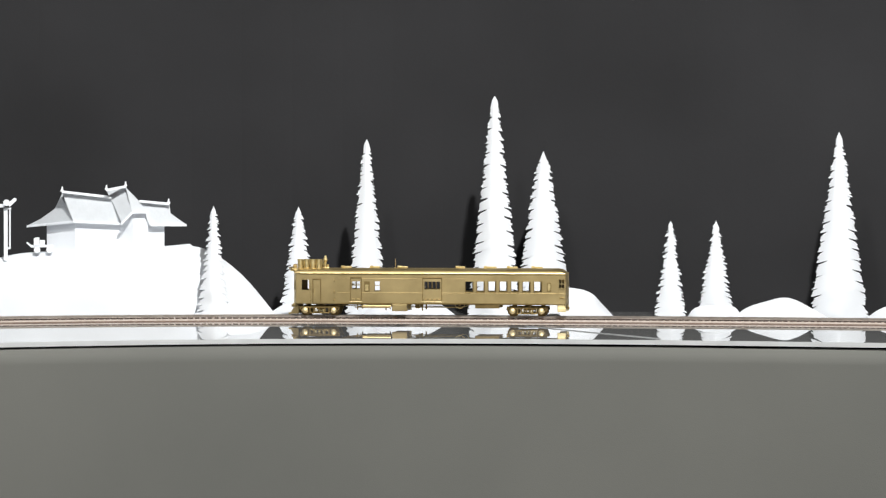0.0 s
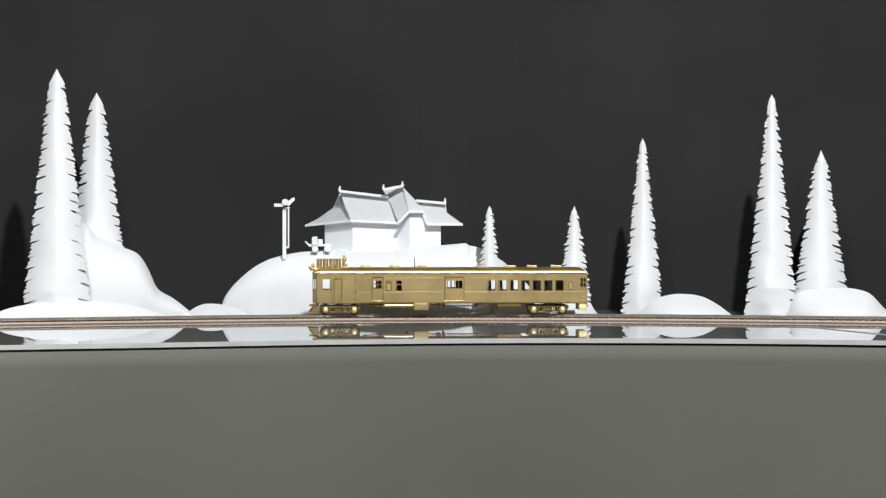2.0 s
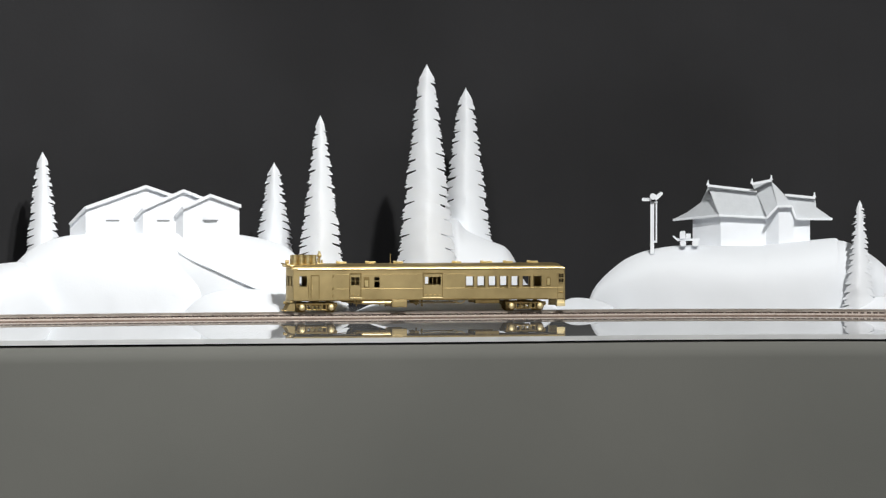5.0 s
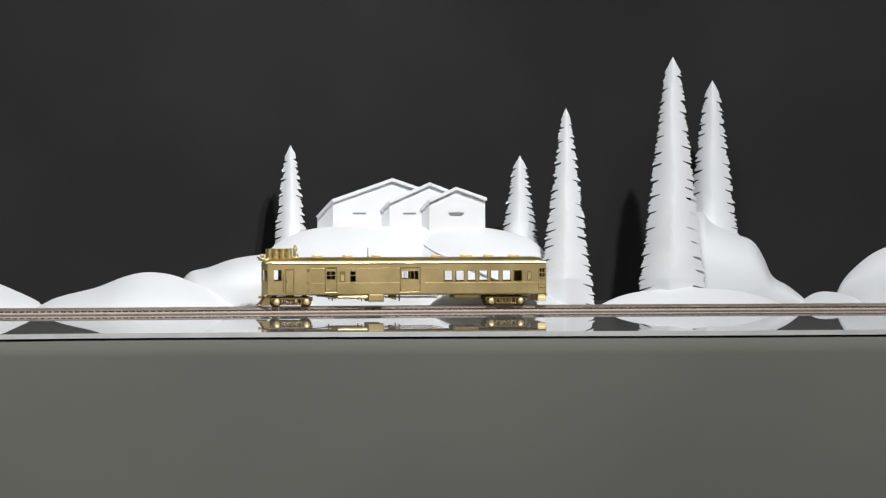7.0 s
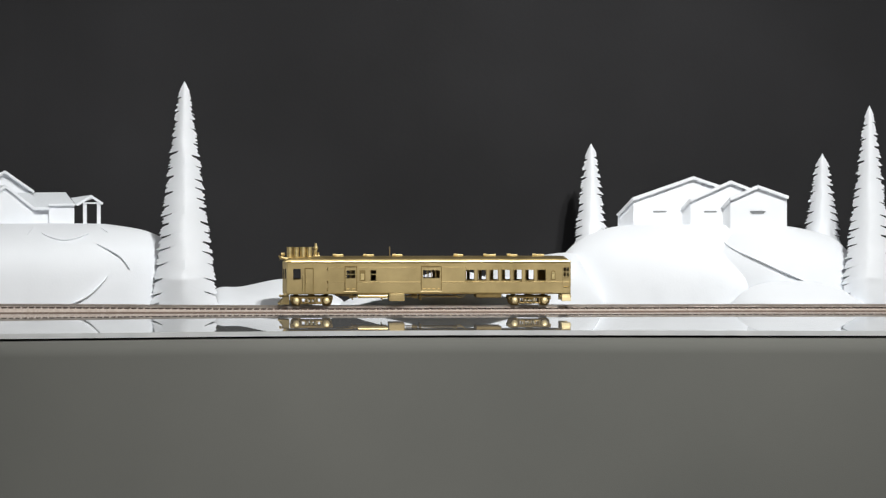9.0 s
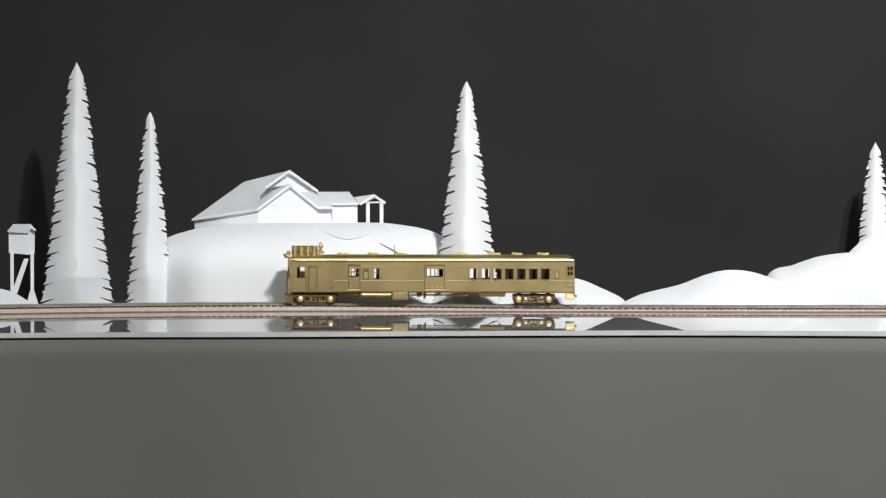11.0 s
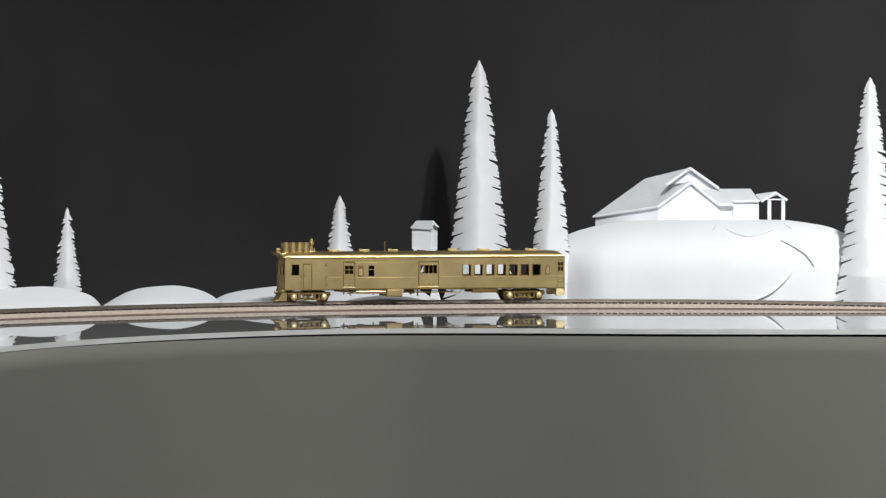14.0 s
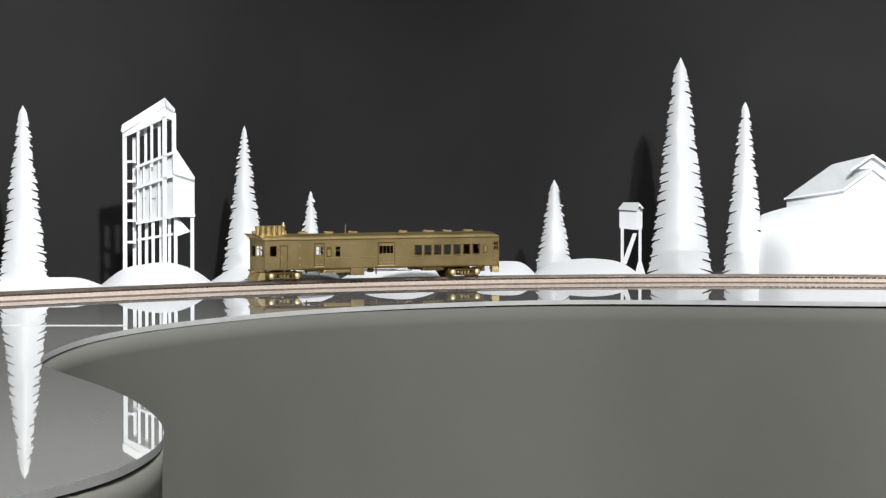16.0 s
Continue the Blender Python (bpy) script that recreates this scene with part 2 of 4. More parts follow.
def table():
    inner = smooth_line(EDGE, 0.02)
    for _ in range(4):
        inner[1:-1] = (inner[:-2] + 2 * inner[1:-1] + inner[2:]) / 4
    tail = [(-0.72, -0.3), (-4.3, -0.4), (-4.3, 4.3), (3.0, 4.3), (3.0, 2.0)]
    ring = [tuple(p) for p in inner] + tail
    bm = bmesh.new()
    vs = [bm.verts.new((x, y, 0)) for x, y in ring]
    es = [bm.edges.new((vs[i], vs[(i + 1) % len(vs)])) for i in range(len(vs))]
    bmesh.ops.triangle_fill(bm, use_beauty=True, edges=es)
    ex = bmesh.ops.extrude_face_region(bm, geom=bm.faces[:])
    bmesh.ops.translate(bm, vec=(0, 0, -0.0042), verts=[g for g in ex["geom"] if isinstance(g, bmesh.types.BMVert)])
    deck = part("table_top", bm, DECK)
    deck.data.materials.append(RIM)
    for p in deck.data.polygons:
        if abs(p.normal.z) < 0.5:
            p.material_index = 1
    tagged(deck, "glossy grey acrylic table top that mirrors the scenery", "table top", kind="structure")
    # cloth skirt hung under the edge, with an uneven top hem and a dark gap above it
    n = len(inner)
    d = np.gradient(inner, axis=0)
    d /= np.linalg.norm(d, axis=1)[:, None]
    nrm = np.stack([d[:, 1], -d[:, 0]], 1)
    verts, faces = [], []
    for i in range(n):
        w = noise.noise((i * 0.11, 0.3, 0)) * 0.5 + noise.noise((i * 0.37, 4.3, 0)) * 0.25
        far = min(1.0, max(0.0, (inner[i][1] - 1.6) / 0.3))
        hem = -0.0043 - far * (0.0007 + 0.0026 * max(0, w + 0.15))
        for back, z in ((0.0003 + 0.0017 * far, hem), (0.0008 + 0.0006 * far + 0.0006 * w, -0.02), (0.002 + 0.002 * w, -0.2), (0.004 + 0.003 * w, -0.92)):
            verts.append((*(inner[i] + nrm[i] * back), z))
        for back, z in ((0.010, -0.92), (0.008, hem)):
            verts.append((*(inner[i] + nrm[i] * back), z))
    for i in range(n - 1):
        for j in range(6):
            faces.append((i * 6 + j, i * 6 + (j + 1) % 6, (i + 1) * 6 + (j + 1) % 6, (i + 1) * 6 + j))
    tagged(mesh_object("table_skirt", verts, faces, SKIRT, smooth=True), "plain grey cloth skirt hung below the table edge", "table skirt", kind="structure")
    # near-black backing, added so that the gap over the hem looks dark
    tagged(sweep("skirt_backing", inner, [(0.02, -0.0043), (0.04, -0.0043), (0.04, -0.9), (0.02, -0.9)], DARK), "near-black backing added behind the skirt to darken its gap", "table frame", kind="structure")


def flat_strip(name, p, q, width, label):
    p, q = Vector((*p, 0)), Vector((*q, 0))
    n = (q - p).normalized().cross(Vector((0, 0, 1))) * width / 2
    v = [p - n, p + n, q + n, q - n]
    verts = [(a.x, a.y, z) for z in (-0.001, 0.0006) for a in v]
    faces = [(0, 1, 2, 3), (4, 7, 6, 5), (0, 4, 5, 1), (1, 5, 6, 2), (2, 6, 7, 3), (3, 7, 4, 0)]
    return tagged(mesh_object(name, verts, faces, SEAM), label, "joint", kind="structure")


def track():
    root = tagged(new("railway_track"), "model railway track of nickel rails on tan cork roadbed", "railway track")
    s = np.arange(0.02, RUNG[-1] - 0.02, 0.02)
    line = np.array([on_line(a)[:2] for a in s])
    sweep("roadbed", line, [(-0.0225, 0.0009), (0.0225, 0.0009), (0.019, 0.0024), (-0.019, 0.0024)], ROADBED, root, raised=lift(s))
    sweep("roadbed_base", line, [(-0.0235, 0), (0.0235, 0), (0.0232, 0.00098), (-0.0232, 0.00098)], ROADBED_EDGE, root)
    for side in (-1, 1):
        c = side * 0.00865
        sweep("rail", line, [(c - 0.001, 0.0037), (c + 0.001, 0.0037), (c + 0.0004, 0.0043), (c + 0.0004, 0.0051), (c + 0.0006, 0.0053), (c + 0.0006, 0.0059),
                             (c - 0.0006, 0.0059), (c - 0.0006, 0.0053), (c - 0.0004, 0.0051), (c - 0.0004, 0.0043)], RAIL, root, raised=lift(s))
    verts, faces = [], []
    for a in np.arange(0.03, RUNG[-1] - 0.03, 0.0066):
        p, q = on_line(a), on_line(a + 0.002)
        u = (q - p).normalized()
        w = Vector((u.y, -u.x, 0))
        b = len(verts)
        ln, wide = 0.0158 + random.uniform(-0.0004, 0.0004), 0.0023 + random.uniform(-0.0003, 0.0002)
        for z in (0.002, 0.0037):
            for i, j in ((-1, -1), (1, -1), (1, 1), (-1, 1)):
                v = p + u * (i * wide) + w * (j * ln)
                verts.append((v.x, v.y, z + float(lift(a))))
        faces += [(b + 4, b + 5, b + 6, b + 7), (b, b + 1, b + 5, b + 4), (b + 1, b + 2, b + 6, b + 5), (b + 2, b + 3, b + 7, b + 6), (b + 3, b, b + 4, b + 7)]
    ob = mesh_object("tie_strip", verts, faces, TIE, root, label="dark brown wooden ties")
    ob["kind"] = "stuff"


# ---- white carved scenery ----
def tree(az, off, height, width, shoulder, seed):
    """A flat-backed fir carved from foam: a ridged front, a frayed outline and narrow slanting saw cuts along both sides."""
    rnd = random.Random(seed)
    slope, hw = 0.36, width / 2
    point = rnd.uniform(0.40, 0.55)
    step, cols = 0.0008, 8
    rows = int((height + slope * hw) / step)
    verts, faces = [], []
    for side in (-1, 1):
        cuts, c = [], height * rnd.uniform(0.03, 0.07)
        while c < height * 0.94:
            cuts.append((c, rnd.uniform(0.24, 0.46), rnd.uniform(0.5, 1.1) * step * (0.6 + 2.6 * height)))
            c += height * rnd.uniform(0.036, 0.070)
        base = len(verts)
        tooth, left = 0.0, 0
        for r in range(rows + 1):
            c = height * r / rows
            f = 1 - c / height
            even = hw * (shoulder + (1 - shoulder) * f) / (1 - (1 - shoulder) * slope * hw / height)
            even = max(0.0002, min(even, point * (height - c) / (1 - point * slope)))
            if left <= 0:
                tooth, left = rnd.uniform(-0.7, 1.0) * 0.0019, rnd.randint(1, 2)
            left -= 1
            w = even * (1 + 0.05 * noise.noise((seed * 3.7, side, c * 70))) + tooth * min(1, f * 9)
            full = w
            for c0, depth, gap in cuts:
                if abs(c - c0) < gap:
                    w = full * (1 - depth * (1.25 - 0.45 * f))
                elif 0 < c - c0 < 0.005:
                    w = full + 0.0012 * min(1, f * 6) * (1 - (c - c0) / 0.005)
                elif 0 < c0 - c < 0.004:
                    w = full - 0.0010 * min(1, f * 6) * (1 - (c0 - c) / 0.004)
            w = max(w, 0.0001)
            ridge = even * 0.22 * noise.noise((seed * 1.9, c * 16, 0.5)) + even * 0.10 * noise.noise((seed * 5.1, c * 60, 2.5))
            for k in range(cols + 1):
                x = w * k / cols
                z = max(0.0, c - slope * x)
                across = side * x - ridge
                reach = even * 1.08 - (ridge if across > 0 else -ridge)
                u = min(1.0, abs(across) / max(reach, 1e-6))
                foot = 0.62 + 0.38 * min(1.0, z / 0.030)
                y = -0.86 * foot * even * (1 - (0.35 * u + 0.65 * u ** 1.9)) - 0.004
                y += 0.0007 * noise.noise((side * x * 90, seed, z * 90)) * (1 - u)
                verts.append((side * x, y, z))
        nb = len(verts)
        for r in range(rows + 1):
            i = base + r * (cols + 1) + cols
            verts.append((verts[i][0], 0.004, verts[i][2]))
            j = base + r * (cols + 1)
            verts.append((0, 0.004, verts[j][2]))
        for r in range(rows):
            for k in range(cols):
                a = base + r * (cols + 1) + k
                q = (a, a + 1, a + cols + 2, a + cols + 1)
                faces.append(q if side > 0 else q[::-1])
            a = base + r * (cols + 1) + cols
            b = nb + r * 2
            q = (a, b, b + 2, a + cols + 1)
            faces.append(q if side > 0 else q[::-1])
            q = (b, b + 1, b + 3, b + 2)
            faces.append(q if side > 0 else q[::-1])
    ob = mesh_object("foam_tree", verts, faces, WHITE)
    me = ob.data
    bm = bmesh.new()
    bm.from_mesh(me)
    bmesh.ops.remove_doubles(bm, verts=bm.verts, dist=1e-6)
    bm.to_mesh(me)
    bm.free()
    me.polygons.foreach_set("use_smooth", [True] * len(me.polygons))
    me.set_sharp_from_angle(angle=radians(40))
    ob.matrix_world = spot(az, off)
    size = "tall" if height > 0.2 else "small" if height < 0.13 else "medium"
    return tagged(ob, f"{size} white foam fir tree with saw-cut branch edges", "tree", group="white foam fir trees")


def hill_power(top):
    """Big hills rise steeply and round off at the top; low ones slope all the way."""
    return 5 if top > 0.05 else 1.6


def hill_bulge(u, flank):
    """How far a hill swells forward along its width, u from 0 to 1; flank: the share of it that the rounded left end takes."""
    v = min(1.0, max(0.0, min(u / flank, (1 - u) / 0.5)))
    return 0.08 + 1.35 * math.sin(math.pi / 2 * v) ** 0.85


def mound(az, off, depth, *profile, flank=0.5):
    """A white foam hill: a profile line in millimetres with a rounded front face and a flat back."""
    pts = smooth_line([(x / 1000, z / 1000) for x, z in profile], 0.004)
    n, rows = len(pts), 14
    verts, faces = [], []
    zmax = max(p[1] for p in pts)
    power = hill_power(zmax)
    x0, x1 = pts[0][0], pts[-1][0]
    for x, z in pts:
        z = max(z, 0.0)
        bulge = depth * hill_bulge((x - x0) / (x1 - x0), flank)
        for r in range(rows + 1):
            t = math.sin(r / rows * math.pi / 2)
            y = -bulge * (1 - t ** power)
            y -= 0.0016 * (1 - t ** power) * (noise.noise((x * 22, z * t * 26, az)) + 0.4 * noise.noise((x * 70, z * t * 70, az)))
            verts.append((x, y, z * t))
        verts.append((x, 0.006 if zmax < 0.07 else 0.045, z))
        verts.append((x, 0.006 if zmax < 0.07 else 0.045, 0.0))
    k = rows + 3
    for i in range(n - 1):
        for j in range(k - 1):
            faces.append((i * k + j, (i + 1) * k + j, (i + 1) * k + j + 1, i * k + j + 1))
    faces += [tuple(range(k)), tuple((n - 1) * k + j for j in range(k))[::-1]]
    ob = mesh_object("foam_hill", verts, faces, SNOW, smooth=True)
    ob.data.set_sharp_from_angle(angle=radians(50))
    ob.matrix_world = spot(az, off)
    kind = "large rounded" if zmax > 0.05 else "low"
    tagged(ob, f"{kind} white foam hill standing behind the track", "hill", group="white foam hills")
    return az, off, depth, flank, profile


def hill_front(depth, flank, profile, x, z):
    """The depth of a hill's front face at a place on it."""
    pts = [(a / 1000, max(0, c / 1000)) for a, c in profile]
    top = max(0.004, float(np.interp(x, [a for a, _ in pts], [c for _, c in pts])))
    return -depth * hill_bulge((x - pts[0][0]) / (pts[-1][0] - pts[0][0]), flank) * (1 - min(1.0, max(0.0, z / top)) ** hill_power(max(c for _, c in pts)))


def hill_lip(hill, *line):
    """A thin raised lip along a line on a hill; line in millimetres."""
    az, off, depth, flank, profile = hill
    pts = smooth_line([(x / 1000, z / 1000) for x, z in line], 0.003)
    n, k = len(pts), 6
    verts, faces = [], []
    for i, (x, z) in enumerate(pts):
        y = hill_front(depth, flank, profile, x, z) - 0.001
        r = 0.0007 + 0.0007 * math.sin(math.pi * min(1, max(0, i / (n - 1)))) ** 0.5
        verts += [(x, y + 2.2 * r * math.cos(j * math.tau / k), z + r * math.sin(j * math.tau / k)) for j in range(k)]
    for i in range(n - 1):
        faces += [(i * k + j, i * k + (j + 1) % k, (i + 1) * k + (j + 1) % k, (i + 1) * k + j) for j in range(k)]
    ob = mesh_object("hill_lip", verts, faces, SNOW, smooth=True)
    ob.matrix_world = spot(az, off)
    return tagged(ob, "thin raised white lip along a line on the hill", "path edge", group="path lips on the hills")


def relief(name, az, off, label, category):
    """A thing carved in relief, standing az round the ring and off metres behind the rails."""
    root = tagged(new(name), label, category)
    root.matrix_world = spot(az, off)
    return root


def panel(root, name, left, right, *pts, lean=0.0, thick=7.0, mat=None):
    """A carved board of a relief, in millimetres: its outline, how deep its left and right ends stand, and how far it leans back as it rises."""
    xs, zm = [p[0] for p in pts], min(p[1] for p in pts)
    x0, x1 = min(xs), max(xs)
    bm = bmesh.new()
    f = bm.faces.new([bm.verts.new((x / 1000, (left + (right - left) * (x - x0) / (x1 - x0) + lean * (z - zm)) / 1000, z / 1000)) for x, z in pts])
    back = bmesh.ops.extrude_face_region(bm, geom=[f])
    bmesh.ops.translate(bm, vec=(0, thick / 1000, 0), verts=[g for g in back["geom"] if isinstance(g, bmesh.types.BMVert)])
    bmesh.ops.triangulate(bm, faces=[f for f in bm.faces if len(f.verts) > 4])
    return part(name, bm, mat or WHITE, root)


def bar(root, name, a, b, w, y, thick=5.0, mat=None):
    """A straight carved strip from a to b (x, z in millimetres), w wide."""
    (x0, z0), (x1, z1) = a, b
    d = math.hypot(x1 - x0, z1 - z0)
    u, v = -(z1 - z0) / d * w / 2, (x1 - x0) / d * w / 2
    return panel(root, name, y, y, (x0 + u, z0 + v), (x1 + u, z1 + v), (x1 - u, z1 - v), (x0 - u, z0 - v), thick=thick, mat=mat)


def build_station():
    r = relief("station", -6.68, 0.135, "white foam railway station with hipped roof on a hill", "building")
    panel(r, "side_wall", 16, -14, (-63.4, 97), (-33, 100), (-33, 60), (-63.4, 60))
    panel(r, "wall", -14, -14, (-33, 100), (15, 99), (15, 60), (-33, 60))
    panel(r, "bay_side", -14, -27, (14.5, 97), (27.7, 109.5), (27.7, 60), (14.5, 60))
    panel(r, "bay_wall", -27, -27, (27.7, 110), (41, 110), (43.5, 102), (43.5, 60), (27.7, 60))
    panel(r, "wall", -22, -22, (43.5, 101), (45.7, 97), (60.6, 97), (60.6, 60), (43.5, 60))
    panel(r, "hip_roof", 30, -18, (-84.8, 95.5), (-70, 103), (-54.4, 114), (-46.6, 131), (-41, 118), (-34.7, 100.5), mat=GREY_FOAM, lean=0.1)
    panel(r, "roof", -19, -19, (-46.6, 131), (5, 125), (15.5, 99), (-34.7, 100.5), (-39.5, 112), mat=GREY_FOAM, lean=0.12)
    panel(r, "tower_roof", -17, -31, (-0.5, 133), (20, 136.5), (26.5, 110.5), (15.5, 99), (8, 117), mat=GREY_FOAM, lean=0.10)
    panel(r, "tower_roof", -31, -28, (20, 136.5), (34.5, 121.5), (41.5, 110.5), (26.5, 110.5), mat=GREY_FOAM, lean=0.12)
    panel(r, "roof", -27, -27, (34.5, 121.3), (66, 118.5), (67, 109), (83.5, 97.3), (46.3, 97.3), (41, 110.5), mat=GREY_FOAM, lean=0.12)
    panel(r, "gable", 2, -12, (-53.5, 115.5), (-47, 126), (-43, 117.5), mat=GABLE_SHADE, thick=3)
    for a, b, y in (((-47, 132), (5, 126), -21), ((-0.5, 133.5), (20.5, 137.5), -30), ((34.3, 122), (66, 119), -29)):
        bar(r, "ridge_trim", a, b, 2.6, y)
    panel(r, "eave_trim", 28, -20, (-85, 96.2), (-34.7, 101.6), (-34.7, 99), (-85, 93.8), thick=5)
    for a, b, y in (((-35, 100.3), (15.7, 98), -21), ((15.2, 97.8), (26.8, 110), -33), ((26.3, 110), (41.8, 110), -33), ((41, 110.3), (46, 96.8), -31), ((45.5, 96.6), (83.8, 96.6), -30)):
        bar(r, "eave_trim", a, b, 2.3, y)
    for x, z, y in ((-46.6, 132.2, -18), (-0.2, 134, -20), (19.9, 137.6, -30), (65, 119.5, -28)):
        panel(r, "finial", y, y, (x - 2, z), (x - 0.9, z + 2.6), (x - 0.4, z + 5.2), (x + 0.7, z + 5.2), (x + 0.9, z + 2.4), (x + 2, z), thick=4)


def build_signal():
    r = relief("semaphore_signal", -8.65, 0.105, "white foam semaphore signal post with two blades", "signal post")
    panel(r, "post", 0, 0, (-2.4, 114.5), (1.5, 114.5), (1.5, 60), (-2.4, 60), thick=5)
    panel(r, "rod", 0, 0, (3.1, 113.8), (4.7, 113.8), (4.7, 72), (3.1, 72), thick=3)
    panel(r, "rod_foot", 0, 0, (1.5, 74), (4.2, 74), (4.2, 71.8), (1.5, 71.8), thick=3)
    panel(r, "bracket", -1, -1, (-2.4, 115.2), (5.2, 115.2), (5.2, 113.4), (-2.4, 113.4), thick=5)
    panel(r, "blade", -3, -3, (-11.4, 118.5), (-9.5, 119), (-1.5, 118.7), (-1.5, 115.5), (-11, 115.5), thick=4)
    panel(r, "blade", -3, -3, (2, 120.3), (8.4, 125.4), (10.7, 124.5), (10.2, 122), (3.3, 115.7), thick=4)
    lens = bmesh.new()
    add_rod(lens, (0.0004, -0.006, 0.1203), (0.0004, 0.001, 0.1203), 0.0034, 20)
    part("lens", lens, WHITE, r)


def build_cart():
    r = relief("baggage_cart", -7.96, 0.102, "white foam baggage cart loaded with two crates", "cart")
    panel(r, "platform", 0, 0, (-10.4, 76.2), (12.7, 76.2), (12.7, 74), (-10.4, 73.5), thick=6)
    panel(r, "crate", -2, -2, (-8, 82.7), (-6.4, 84), (-2.3, 84), (-1.7, 76), (-8, 76), thick=6)
    panel(r, "crate", -1, -1, (-1.5, 81.3), (3.5, 81.3), (3.5, 76), (-1.5, 76), thick=6)
    panel(r, "handle", 0, 0, (-15.7, 78.5), (-14.3, 79.2), (-9.2, 75), (-10.6, 73.4), thick=3)
    for x in (-4.6, 8.2):
        bm = bmesh.new()
        add_rod(bm, (x * 0.001, -0.006, 0.0712), (x * 0.001, 0.003, 0.0712), 0.0033, 18)
        part("wheel", bm, WHITE, r)


def build_warehouses():
    r = relief("warehouse_row", -18.51, 0.15, "three stepped white foam gabled warehouses on a hill", "building")
    # corner, apex and right end of each front; depth of its side's far end and of the front; slot
    for (cx, cz), (ax, az), (ex, ez), (sx, sz), far, front, slot in (
            ((-73, 107), (-11, 129), (34.5, 113), (-89.7, 91.5), 9, -9, (-45.7, 14)),
            ((-14.2, 106), (27.3, 124.7), (57.5, 112.5), (-22.8, 98.5), -9, -18, (6.2, 13.5)),
            ((26.6, 107), (54.6, 119.9), (84, 109.3), (18.8, 100), -18, -27, None)):
        panel(r, "side_wall", far, front, (sx, sz), (cx, cz), (cx, 70), (sx, 70), thick=9)
        panel(r, "wall", front, front, (cx, cz), (ax, az), (ex, ez), (ex, 70), (cx, 70), thick=9)
        panel(r, "eave_roof", far - 2, front - 4, (sx - 1.5, sz + 0.8), (cx - 1, cz + 3.4), (cx + 0.5, cz + 0.2), (sx + 0.5, sz - 1.2), thick=6)
        for (px, pz), (qx, qz) in (((cx, cz), (ax, az)), ((ax, az), (ex + (1.8 if slot is None else 0), ez - (0.6 if slot is None else 0)))):
            panel(r, "gable_roof", front - 4, front - 4, (px - 0.6, pz + 3.4), (qx, qz + 3.4), (qx, qz), (px, pz), thick=8)
        if slot:
            panel(r, "vent", front - 0.6, front - 0.6, (slot[0] - slot[1] / 2, 96.5), (slot[0] + slot[1] / 2, 96.5), (slot[0] + slot[1] / 2 - 0.5, 95), (slot[0] - slot[1] / 2 + 0.5, 95), thick=2, mat=SLOT_SHADE)
            panel(r, "door", front - 0.8, front - 0.8, (slot[0] - 5.5, 93.5), (slot[0] + 7.5, 93.5), (slot[0] + 7.5, 70), (slot[0] - 5.5, 70), thick=2)
        else:
            panel(r, "vent_hood", front - 1.6, front - 1.6, (47.5, 96.8), (47.5, 101), (50, 103), (58.5, 103), (61, 101), (61, 96.8), thick=3)
            panel(r, "vent", front - 0.8, front - 0.8, (46, 96.5), (62.6, 96.5), (60, 93.8), (48.6, 93.8), thick=2, mat=SLOT_SHADE)


